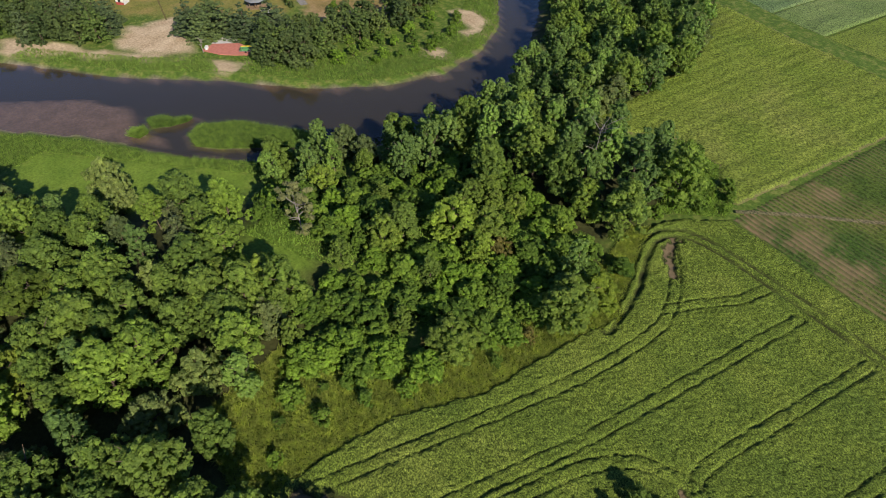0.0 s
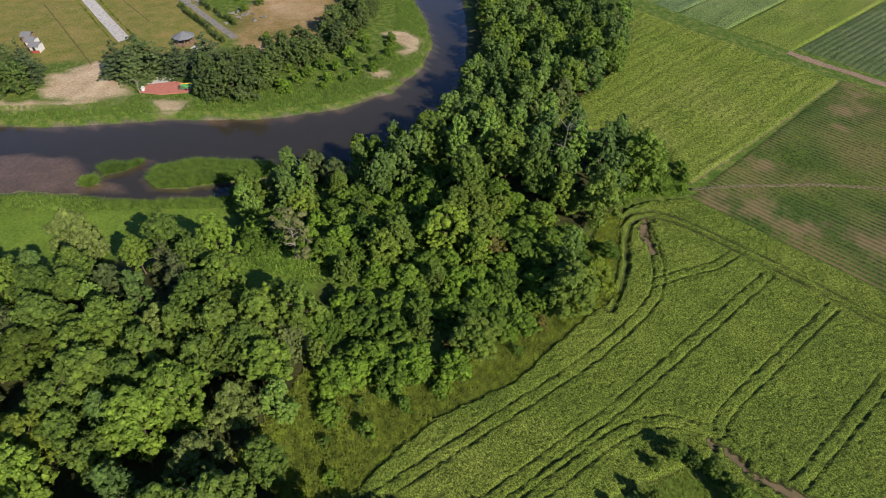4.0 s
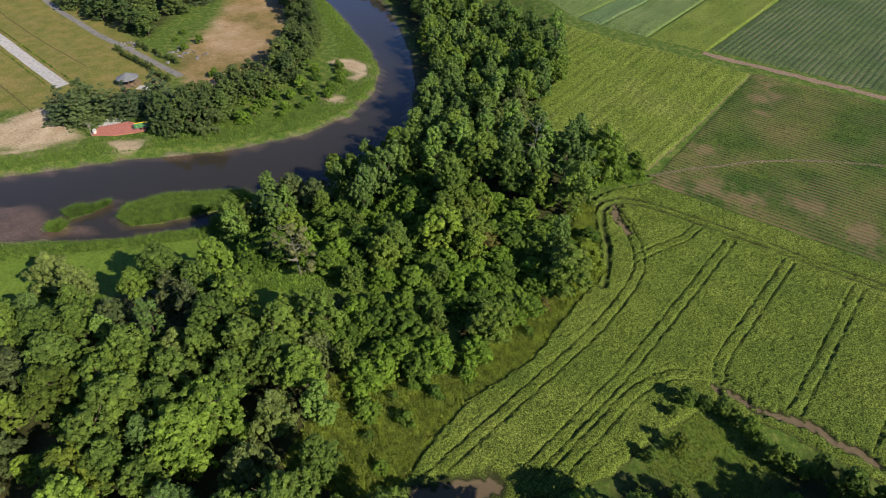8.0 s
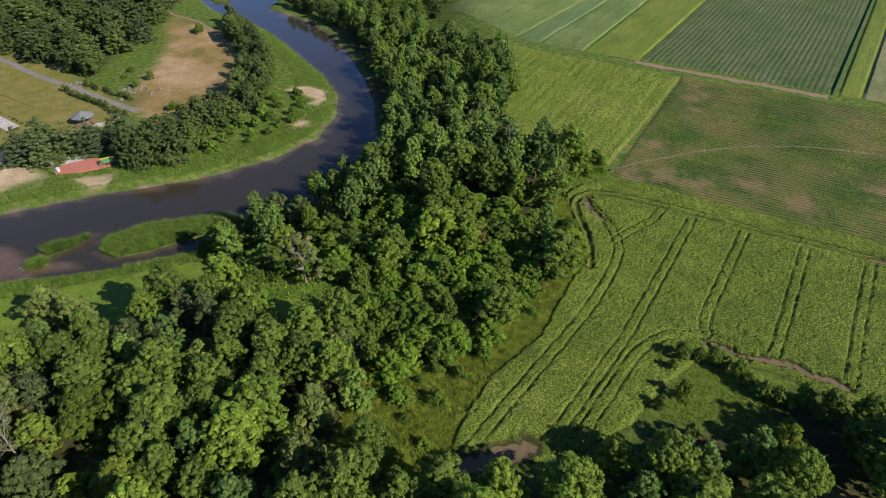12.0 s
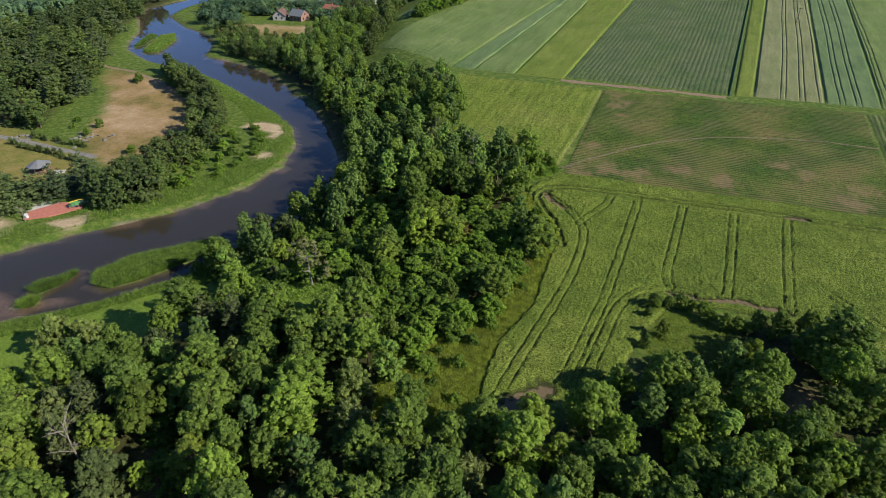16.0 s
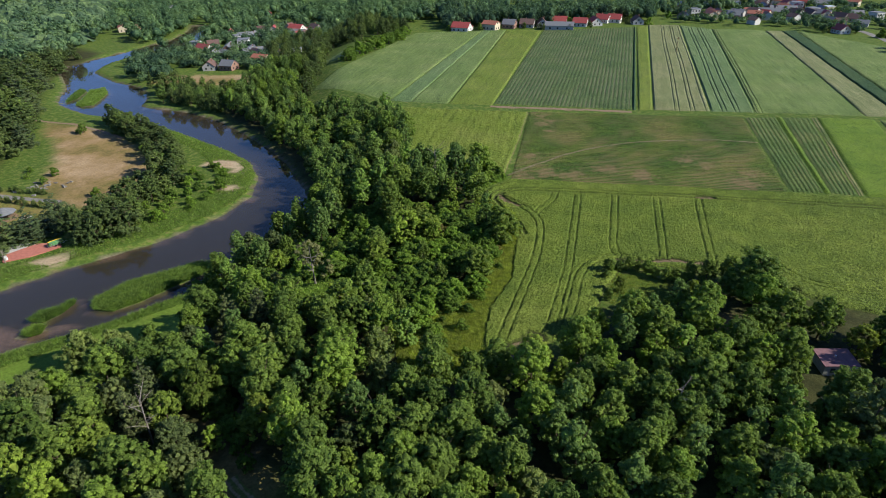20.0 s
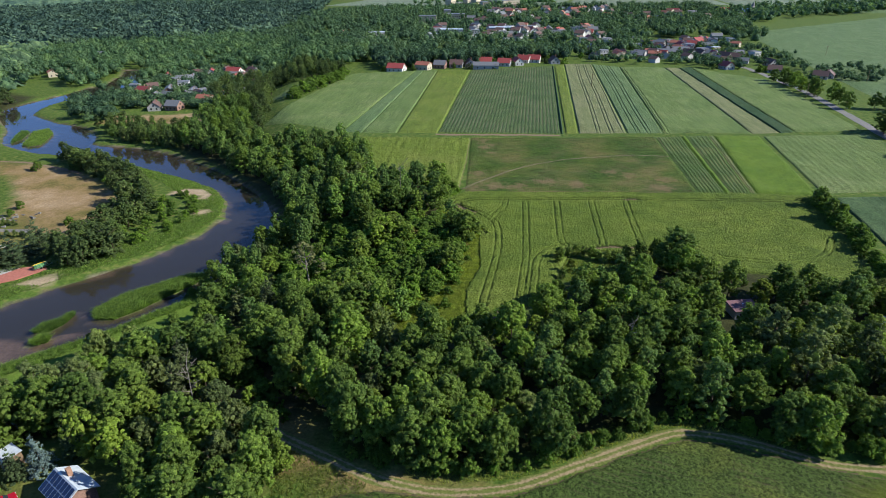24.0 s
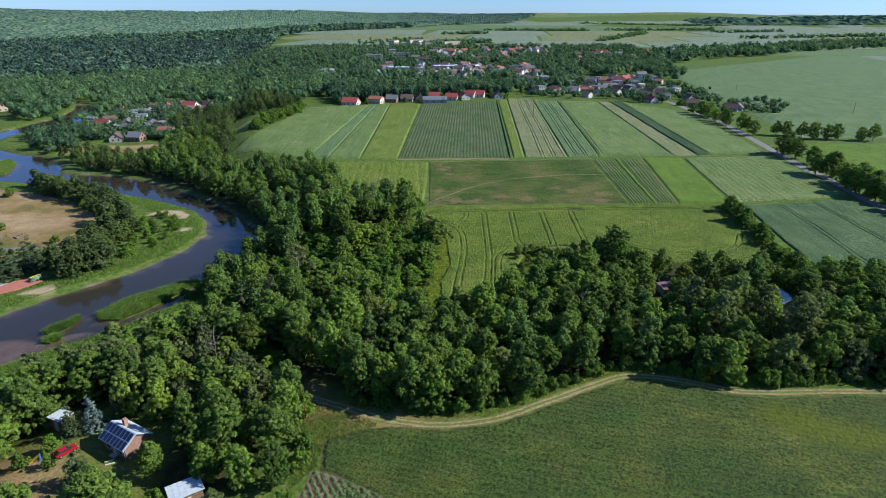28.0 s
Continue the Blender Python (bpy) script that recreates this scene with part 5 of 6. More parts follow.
def flat_block(name, label, w, d, h, wall_m, roof_m, floors, group="village houses"):
    root = tagged(new(name), label, "house", group)
    part("wall", boxes((-w / 2, w / 2, -d / 2, d / 2, -0.4, h)), wall_m, root)
    part("roof", boxes((-w / 2 - 0.2, w / 2 + 0.2, -d / 2 - 0.2, d / 2 + 0.2, h, h + 0.3)), roof_m, root)
    for f in range(floors):
        n = max(2, int(w / 3))
        for k in range(n):
            x = -w / 2 + w * (k + 0.5) / n
            part("window", boxes((x - 0.6, x + 0.6, -d / 2 - 0.06, -d / 2 + 0.06, 0.9 + 2.9 * f, 2.2 + 2.9 * f)), PANE, root)
    return root


STYLES = {
    "red": house("red_roofed_house", "white village house with a red tiled roof", 9, 11, 3.2, 3.4, WHITE, RED_ROOF),
    "orange": house("orange_roofed_house", "cream village house with an orange tiled roof", 9, 12, 4.6, 2.2, CREAM, ORANGE_ROOF),
    "dark": house("dark_roofed_house", "grey house with a dark brown roof", 8.5, 11, 3.0, 3.4, GREYW, BROWN_ROOF),
    "barn": house("long_barn", "long grey farm barn with a dark sheet roof", 9, 22, 3.4, 2.4, GREYW, GREY_ROOF),
    "white": flat_block("flat_roofed_house", "white flat-roofed two-storey house", 9, 9, 6.2, WHITE, GREY_ROOF, 2),
    "beige": flat_block("low_hall", "long cream flat-roofed low building", 16, 9, 4.0, CREAM, ZINC, 1),
    "brick": house("brick_house", "bare brick house with a grey roof", 9, 10, 3.4, 3.2, PINKW, GREY_ROOF),
    "wing": house("red_roofed_farmhouse", "white farmhouse with red roof and annex", 10, 14, 3.4, 3.4, WHITE, RED_ROOF, wing=True),
    "flats": flat_block("apartment_block", "pale yellow apartment block in the village", 24, 11, 10.5, CREAM, GREY_ROOF, 3),
    "far_white": plain_house("white_house", "white house with a dark roof deep in the village", 9, 10, 4.6, 2.8, WHITE, BROWN_ROOF),
    "far_red": plain_house("red_roofed_house", "pale house with a red roof deep in the village", 9, 11, 3.4, 3.4, CREAM, RED_ROOF),
    "far_grey": plain_house("grey_house", "grey house with a sheet roof deep in the village", 9, 12, 3.6, 3.0, GREYW, GREY_ROOF),
    "far_orange": plain_house("orange_roofed_house", "cream house with an orange roof deep in the village", 9, 11, 4.2, 2.8, CREAM, ORANGE_ROOF),
    "hall": flat_block("grey_hall", "grey industrial hall in the village", 26, 14, 6, GREYW, ZINC, 1),
}
used_style = set()
HOMESTEADS = []


def settle(style, x, y, turn, s=1.0):
    base = STYLES[style]
    HOMESTEADS.append((x, y))
    m = pose(x, y, height(x, y), 0, 0, turn)
    if style in used_style:
        ob = copy_thing(base, m)
    else:
        used_style.add(style)
        ob = base
        ob.matrix_basis = m
    ob.scale = (s, s, s)
    return ob


for style, x, y, turn in (("wing", -80, 512, 80), ("orange", -59, 521, 70), ("dark", -33, 536, 85), ("barn", -8, 528, 90), ("red", 7, 546, 80), ("red", 18, 552, 20), ("red", 33, 568, 75), ("dark", 50, 562, 10), ("brick", -46, 530, 80), ("red", -9, 552, 85), ("red", 24, 566, 70), ("dark", -22, 541, 10),
                          ("dark", 88, 591, 15), ("white", 98, 613, 20), ("orange", 112, 605, 30), ("white", 139, 664, 10), ("beige", 143, 625, 10), ("dark", 164, 641, 40), ("orange", 176, 650, 30), ("brick", 192, 668, 40),
                          ("dark", 188, 618, 30), ("brick", 190, 578, 40), ("red", 186, 538, 20), ("dark", 211, 593, 60), ("white", 232, 607, 30), ("dark", 217, 523, 70), ("brick", 203, 640, 20), ("orange", 182, 690, 60),
                          ("dark", 238, 494, 60), ("dark", 246, 499, 150), ("dark", 228, 560, 20), ("beige", 210, 655, 30)):
    settle(style, x, y, turn, 0.95 if x < 60 else 0.88)
for k in range(24):
    settle(random.choice(["white", "dark", "orange", "red", "brick", "dark", "barn"]), random.uniform(-285, -180), random.uniform(425, 565), random.uniform(0, 180), 0.75)
for style, x, y, turn in (("wing", -256, 443, 70), ("red", -369, 515, 40), ("orange", -385, 518, 40), ("wing", -229, 538, 80), ("red", -246, 530, 20), ("dark", -215, 545, 60), ("brick", -209, 397, 85), ("orange", -197, 417, 80), ("white", -183, 440, 20),
                          ("dark", -222, 396, 20), ("white", -240, 470, 20), ("barn", -250, 500, 10), ("dark", -205, 520, 30), ("brick", -190, 430, 60), ("red", -300, 620, 30), ("white", -420, 640, 20)):
    settle(style, x, y, turn, 0.9)
for style, x, y, turn in (("hall", -150, 760, 20), ("wing", -190, 770, 10), ("flats", -110, 960, 5), ("flats", -70, 1000, 5), ("flats", -92, 1090, 95), ("hall", -60, 800, 5), ("white", -30, 790, 10), ("beige", -80, 770, 20), ("hall", 0, 830, 5), ("wing", 40, 820, 20)):
    settle(style, x, y, turn, 1.1)
rng = random.Random(77)
for k in range(30):
    settle(rng.choice(["dark", "brick", "orange", "white", "dark", "barn"]), rng.uniform(90, 255), rng.uniform(590, 720), rng.uniform(0, 90), rng.uniform(0.8, 1.0))
for k in range(60):
    settle(rng.choice(["far_white", "far_red", "far_grey", "far_orange", "white", "far_white", "far_grey"]), rng.uniform(-90, 120), rng.uniform(720, 900), rng.uniform(0, 180), rng.uniform(0.9, 1.15))
for k in range(44):
    x = rng.uniform(-60, 420)
    settle(rng.choice(["far_white", "far_red", "far_grey", "far_orange", "far_white"]), x, 1010 + 0.25 * x + rng.uniform(-60, 130), rng.uniform(0, 180), rng.uniform(1.0, 1.25))
for k in range(16):
    x = rng.uniform(105, 210)
    settle(rng.choice(["far_white", "far_grey", "far_orange", "far_red", "far_grey"]), x, 590 + rng.uniform(-16, 34) - 0.1 * (x - 105), rng.uniform(0, 90), rng.uniform(0.7, 0.9))
for k in range(18):
    u = rng.random()
    settle(rng.choice(["far_white", "far_grey", "far_white", "far_red"]), 165 + 80 * u + rng.uniform(-14, 14), 655 + 100 * u + rng.uniform(-22, 22), rng.uniform(0, 180), rng.uniform(0.8, 1.0))
for k in range(26):
    u = rng.random()
    settle(rng.choice(["far_white", "far_white", "far_grey", "far_orange"]), -20 + 230 * u, 1165 + 95 * u + rng.uniform(-25, 60), rng.uniform(0, 180), rng.uniform(1.1, 1.35))
for k in range(14):
    settle(rng.choice(["white", "hall", "flats", "dark"]), rng.uniform(-120, 60), rng.uniform(1330, 1480), rng.uniform(0, 180), 1.2)

# church with a slim tower beyond the roofs
church = tagged(new("church"), "pale village church with a slim tower", "church")
church.matrix_basis = pose(408, 1130, 0, 0, 0, 20)
church.scale = (0.9, 0.9, 0.8)
part("wall", prisms(([(-6, -0.4), (6, -0.4), (6, 8), (0, 14), (-6, 8)], -12, 12)), CREAM, church)
part("tower", boxes((-2.5, 2.5, -17, -12.003, -0.4, 20)), CREAM, church)
part("roof", prisms(([(-6.6, 7.6), (0, 14.1), (0, 14.5), (-6.6, 8)], -12.3, 12.3), ([(0, 14.102), (6.6, 7.6), (6.6, 8), (0, 14.502)], -12.3, 12.3)), ZINC, church)
bm = bmesh.new()
bmesh.ops.create_cone(bm, segments=8, radius1=3.2, radius2=0.1, depth=9, cap_ends=True, matrix=pose(0, -14.5, 24.5))
part("spire", bm, GREY_ROOF, church)

# ---- the cottage yard ----
cottage = tagged(new("cottage"), "small brick cottage with solar panels on its roof", "house")
cottage.matrix_basis = pose(-58.0, 86.6, height(-58.0, 86.6), 0, 0, 60)
part("wall", prisms(([(-2.4, -0.4), (2.4, -0.4), (2.4, 2.75), (0, 4.3), (-2.4, 2.75)], -3.3, 3.3)), PINKW, cottage)
roof = part("roof", prisms(([(-2.95, 2.4), (0, 4.3), (0, 4.48), (-2.95, 2.58)], -3.7, 3.7), ([(0, 4.302), (2.95, 2.4), (2.95, 2.58), (0, 4.482)], -3.7, 3.7)), ZINC, cottage, "weathered pale sheet roof")
part("chimney", boxes((0.5, 1.2, 0.4, 1.1, 3.6, 5.4)), BRICK, cottage, "short brick chimney")
SOLAR = plain("solar_cells", (0.012, 0.018, 0.05), 0.12, 0.6, 1.0, vary=0.2)
ALU = plain("aluminium", (0.65, 0.66, 0.68), 0.35, 0.5, 4.0, 0.8, vary=0.08)
slope = math.atan2(4.3 - 2.4, 2.95)
for row in range(2):
    for col in range(7):
        u0, u1 = 0.12 + row * 1.69, 0.12 + row * 1.69 + 1.63
        y0 = -3.5 + col * 1.0
        frame_bm, cell_bm = bmesh.new(), bmesh.new()
        box(frame_bm, -u1, -u0, y0 + 0.01, y0 + 0.97, 0.19, 0.24)
        box(cell_bm, -(u1 - 0.05), -(u0 + 0.05), y0 + 0.05, y0 + 0.93, 0.235, 0.247)
        turn = Matrix.Translation((0, 0, 4.3)) @ Matrix.Rotation(-slope, 4, "Y")
        for b_ in (frame_bm, cell_bm):
            bmesh.ops.transform(b_, matrix=turn, verts=b_.verts[:])
        panel = part("solar_panel", frame_bm, ALU, cottage, "dark blue panel in a pale frame")
        part("glass", cell_bm, SOLAR, panel)
for y in (-1.8, 1.6):
    w_ = part("window", boxes((-2.48, -2.34, y - 0.55, y + 0.55, 0.9, 2.1)), PANE, cottage)
    part("window_frame", boxes((-2.5, -2.4, y - 0.65, y - 0.55, 0.8, 2.2), (-2.5, -2.4, y + 0.55, y + 0.65, 0.8, 2.2), (-2.5, -2.4, y - 0.55, y + 0.55, 2.1, 2.2), (-2.5, -2.4, y - 0.55, y + 0.55, 0.8, 0.9)), WHITE, w_)
part("door", boxes((-2.5, -2.35, -0.5, 0.45, 0.0, 2.05)), WHITE, cottage)
part("step", boxes((-3.3, -2.502, -0.8, 0.8, -0.3, 0.15)), CONCRETE, cottage)
part("drainpipe", boxes((-2.62, -2.52, -3.25, -3.15, 0, 2.4)), ALU, cottage)


def shed(x, y, turn, w, d, h, label):
    root = tagged(new("shed"), label, "shed", "garden sheds")
    root.matrix_basis = pose(x, y, height(x, y), 0, 0, turn)
    part("wall", boxes((-w / 2 + 0.3, w / 2 - 0.3, -d / 2 + 0.3, d / 2 - 0.3, -0.3, h)), TIMBER, root)
    for k in range(int(w / 0.9)):
        x0 = -w / 2 + k * 0.9
        part("roof_sheet", prisms(([(x0, h + 0.02 * (k % 2) + 0.1), (x0 + 0.88, h + 0.02 * (k % 2) + 0.1), (x0 + 0.88, h + 0.16 + 0.02 * (k % 2)), (x0, h + 0.16 + 0.02 * (k % 2))], -d / 2, d / 2)), ZINC, root)
    part("door", boxes((-0.5, 0.5, -d / 2 + 0.2, -d / 2 + 0.33, 0, 2.0)), WHITE, root)
    return root


shed(-73.7, 92.8, -25, 4.2, 3.2, 2.5, "small timber shed with a pale sheet roof")
shed(-42, 74, 35, 5.4, 4.0, 2.5, "open timber shed with a pale corrugated roof")
hut = tagged(new("flat_roofed_cabin"), "low cabin with a mauve felt roof between the trees", "cabin")
hut.matrix_basis = pose(65.5, 152.5, 0, 0, 0, 8)
hut.scale = (0.68, 0.68, 0.85)
part("wall", boxes((-4.2, 4.2, -3.4, 3.4, -0.4, 2.7)), GREYW, hut)
part("roof", prisms(([(-4.6, 2.6), (4.6, 3.0), (4.6, 3.2), (-4.6, 2.8)], -3.8, 3.8)), MAUVE, hut)
part("vent", boxes((-0.6, -0.2, -0.3, 0.1, 2.85, 3.6)), ALU, hut)
for x in (-2, 1.5):
    part("window", boxes((x - 0.6, x + 0.6, -3.46, -3.36, 0.9, 2.0)), PANE, hut)
hut2 = tagged(new("white_cabin"), "white walled summer cabin under the trees", "cabin")
hut2.matrix_basis = pose(93.5, 143.5, 0, 0, 0, 0)
part("wall", prisms(([(-3, -0.4), (3, -0.4), (3, 2.7), (0, 4.3), (-3, 2.7)], -3.5, 3.5)), WHITE, hut2)
part("roof", prisms(([(-3.5, 2.45), (0, 4.31), (0, 4.45), (-3.5, 2.6)], -3.8, 3.8), ([(0, 4.312), (3.5, 2.45), (3.5, 2.6), (0, 4.452)], -3.8, 3.8)), ZINC, hut2)
part("terrace", boxes((-4, 3, -8, -3.502, -0.3, 0.15)), TIMBER, hut2)
part("window", boxes((-0.7, 0.7, -3.56, -3.46, 0.9, 2.0)), PANE, hut2)

# red car on the grass
PAINT = plain("red_car_paint", (0.36, 0.008, 0.02), 0.25, 0.6, 1.0, vary=0.05)
RUBBER = plain("tyre_rubber", (0.02, 0.02, 0.02), 0.9, 0.1, 5.0)
car = tagged(new("car"), "red hatchback parked on the grass beside the cottage", "car")
car.matrix_basis = pose(-68.2, 84.6, height(-68.2, 84.6), 0, 0, 52)
car.scale = (0.88, 0.88, 0.88)
bm = prisms(([(-2.05, 0.35), (2.05, 0.35), (2.1, 0.62), (1.95, 0.85), (1.0, 0.95), (-1.9, 0.98), (-2.1, 0.75)], -0.84, 0.84))
bmesh.ops.bevel(bm, geom=bm.edges[:], offset=0.07, segments=2, affect="EDGES")
body = part("body", bm, PAINT, car)
bm = prisms(([(-1.85, 0.96), (0.95, 0.94), (0.3, 1.42), (-1.45, 1.45)], -0.72, 0.72))
bmesh.ops.bevel(bm, geom=bm.edges[:], offset=0.06, segments=2, affect="EDGES")
part("cabin_glass", bm, PANE, car)
part("roof_panel", boxes((-1.4, 0.25, -0.62, 0.62, 1.435, 1.475)), PAINT, car)
for x in (-1.3, 1.3):
    for y in (-0.8, 0.8):
        bm = bmesh.new()
        bmesh.ops.create_cone(bm, segments=16, radius1=0.31, radius2=0.31, depth=0.2, cap_ends=True, matrix=pose(x, y, 0.31, 90))
        tyre = part("wheel", bm, RUBBER, car)
        bm = bmesh.new()
        bmesh.ops.create_cone(bm, segments=12, radius1=0.19, radius2=0.19, depth=0.22, cap_ends=True, matrix=pose(x, y, 0.31, 90))
        part("rim", bm, ALU, tyre)
for y in (-0.6, 0.6):
    part("headlight", boxes((2.0, 2.09, y - 0.18, y + 0.18, 0.62, 0.76)), WHITE, car)
    part("tail_light", boxes((-2.12, -2.03, y - 0.15, y + 0.15, 0.72, 0.88)), RED_ROOF, car)

YELLOW = plain("yellow_plastic", (0.75, 0.48, 0.02), 0.4, 0.4, 1.0, vary=0.05)
BLUE = plain("blue_plastic", (0.05, 0.22, 0.62), 0.4, 0.4, 1.0, vary=0.05)
toy = tagged(new("garden_slide"), "blue and yellow plastic garden slide", "slide")
toy.matrix_basis = pose(-72.4, 82.6, height(-72.4, 82.6), 0, 0, 30)
part("chute", prisms(([(-1.0, 0.1), (0.6, 1.2), (0.7, 1.3), (-1.1, 0.25)], -0.35, 0.35)), YELLOW, toy)
part("ladder", boxes((0.6, 0.75, -0.35, -0.28, 0, 1.3), (0.6, 0.75, 0.28, 0.35, 0, 1.3), (0.6, 0.75, -0.28, 0.28, 0.3, 0.38), (0.6, 0.75, -0.28, 0.28, 0.7, 0.78)), BLUE, toy)
for k, (x, y) in enumerate(((-59.6, 82.8), (-59.0, 82.1))):
    plank = tagged(new("plank", bpy.data.meshes.new("plank")), "pale board lying on the lawn", "board", "boards on the lawn")
    bm = boxes((-0.75, 0.75, -0.12, 0.12, 0.0, 0.08))
    bm.to_mesh(plank.data)
    bm.free()
    plank.data.materials.append(WHITE)
    plank.matrix_basis = pose(x, y, height(x, y) + 0.02, 0, 0, 24)

# ---- the far bank ----
PAVING = plain("red_paving", (0.42, 0.16, 0.12), 0.85, 0.15, 1.5, vary=0.15)


def slab(name, label, category, pts, z, thick, material):
    bm = bmesh.new()
    zz = max(height(x, y) for x, y in pts) + z
    top = [bm.verts.new((x, y, zz)) for x, y in pts]
    low = [bm.verts.new((x, y, zz - thick)) for x, y in pts]
    bm.faces.new(top)
    for k in range(len(pts)):
        j = (k + 1) % len(pts)
        bm.faces.new((low[k], low[j], top[j], top[k]))
    bmesh.ops.recalc_face_normals(bm, faces=bm.faces[:])
    me = bpy.data.meshes.new(name)
    bm.to_mesh(me)
    bm.free()
    me.materials.append(material)
    return tagged(new(name, me), label, category, kind="structure")


slab("pavement", "red paved landing place by the river", "pavement", [(-141, 163), (-144, 166), (-140, 174), (-134, 176.5), (-131, 174), (-136, 167)], 0.06, 0.5, PAVING)
slab("pavement", "grey paved apron of the landing place", "pavement", [(-144.2, 166), (-147, 171), (-143, 174), (-140.2, 174)], 0.06, 0.5, CONCRETE)
gazebo = tagged(new("gazebo"), "eight-sided timber gazebo with a grey roof", "gazebo")
gazebo.matrix_basis = pose(-165, 187, height(-165, 187))
gazebo.scale = (0.7, 0.7, 0.85)
bm = bmesh.new()
bmesh.ops.create_cone(bm, segments=8, radius1=5.2, radius2=0.3, depth=1.9, cap_ends=True, matrix=pose(0, 0, 3.5))
part("roof", bm, GREY_ROOF, gazebo, "shallow grey-blue roof")
for k in range(8):
    a = 2 * math.pi * (k + 0.5) / 8
    part("post", boxes((math.cos(a) * 4.2 - 0.1, math.cos(a) * 4.2 + 0.1, math.sin(a) * 4.2 - 0.1, math.sin(a) * 4.2 + 0.1, -0.3, 2.7)), TIMBER, gazebo)
bm = bmesh.new()
bmesh.ops.create_cone(bm, segments=8, radius1=5.4, radius2=5.4, depth=0.3, cap_ends=True, matrix=pose(0, 0, 0))
part("deck", bm, TIMBER, gazebo)
for k in range(3):
    part("bench", boxes((-1.8 + 1.5 * k, -0.6 + 1.5 * k, -0.4, 0.4, 0.152, 0.7)), TIMBER, gazebo)
slab("pavement", "brick terrace beside the gazebo", "pavement", [(-161, 188.5), (-158, 190.5), (-156.5, 188.5), (-159.5, 186.3)], 0.1, 0.5, CONCRETE)

GREEN_P = plain("green_plastic", (0.09, 0.25, 0.09), 0.4, 0.4, 1.0, vary=0.1)
trailer = tagged(new("boat_trailer"), "trailer stacked with green and yellow kayaks", "trailer")
trailer.matrix_basis = pose(-133.5, 174.5, height(-133.5, 174.5) + 0.1, 0, 0, 60)
trailer.scale = (0.85, 0.85, 0.75)
part("chassis", boxes((-2.6, 2.6, -0.9, -0.8, 0.5, 0.62), (-2.6, 2.6, 0.8, 0.9, 0.5, 0.62), (-2.6, -2.5, -0.8, 0.8, 0.5, 0.62), (2.5, 2.6, -0.8, 0.8, 0.5, 0.62), (2.6, 4.0, -0.05, 0.05, 0.5, 0.6)), ALU, trailer)
for x in (-1.4, 1.4):
    part("upright", boxes((x - 0.05, x + 0.05, -0.9, -0.8, 0.621, 2.0), (x - 0.05, x + 0.05, 0.8, 0.9, 0.621, 2.0)), ALU, trailer)
for y in (-1.05, 1.05):
    bm = bmesh.new()
    bmesh.ops.create_cone(bm, segments=14, radius1=0.34, radius2=0.34, depth=0.2, cap_ends=True, matrix=pose(-0.3, y, 0.34, 90))
    part("wheel", bm, RUBBER, trailer)
for row in range(3):
    for col in range(3):
        bm = bmesh.new()
        bmesh.ops.create_uvsphere(bm, u_segments=12, v_segments=6, radius=1, matrix=Matrix.Translation((0.1 * (row - 1), -0.62 + 0.62 * col, 0.85 + 0.5 * row)) @ Matrix.Diagonal((2.5, 0.32, 0.22, 1)))
        part("kayak", bm, (GREEN_P, YELLOW, GREEN_P, RED_ROOF, GREEN_P)[(row * 2 + col) % 5], trailer)
for x, y in ((-141.6, 164.6), (-140.8, 164.2)):
    bin_ = tagged(new("litter_bin", bpy.data.meshes.new("litter_bin")), "small white litter bin beside the paving", "bin", "litter bins")
    bm = bmesh.new()
    bmesh.ops.create_cone(bm, segments=14, radius1=0.42, radius2=0.5, depth=1.1, cap_ends=True, matrix=pose(0, 0, 0.5))
    bm.to_mesh(bin_.data)
    bm.free()
    bin_.data.materials.append(WHITE)
    bin_.matrix_basis = pose(x, y, height(x, y) + 0.05)


def cabin(x, y, turn, wall_m, label):
    root = tagged(new("beach_cabin"), label, "cabin", "beach cabins")
    root.matrix_basis = pose(x, y, height(x, y), 0, 0, turn)
    part("wall", boxes((-1.6, 1.6, -1.4, 1.4, -0.2, 2.2)), wall_m, root)
    part("roof", prisms(([(-1.9, 2.05), (0, 3.0), (0, 3.12), (-1.9, 2.17)], -1.7, 1.7), ([(0, 3.002), (1.9, 2.05), (1.9, 2.17), (0, 3.122)], -1.7, 1.7)), GREY_ROOF, root)
    part("plinth", boxes((1.602, 1.66, -1.4, 1.4, 0, 0.9)), RED_ROOF, root)
    part("door", boxes((1.602, 1.68, -0.4, 0.4, 0.901, 2.0)), PANE, root)


cabin(-189, 148, -40, WHITE, "white cabin with red plinth at the lawn's edge")
cabin(-194, 148, -40, WHITE, "white cabin with red plinth at the lawn's edge")
cabin(-199, 148, -40, TIMBER, "brown timber cabin at the lawn's edge")

for k in range(26):
    for off in (-3.4, 3.4):
        plant("bush", -250 + 2.8 * k + random.uniform(-0.3, 0.3), 174.8 - 0.041 * 2.8 * k + off, random.uniform(0.5, 0.9))
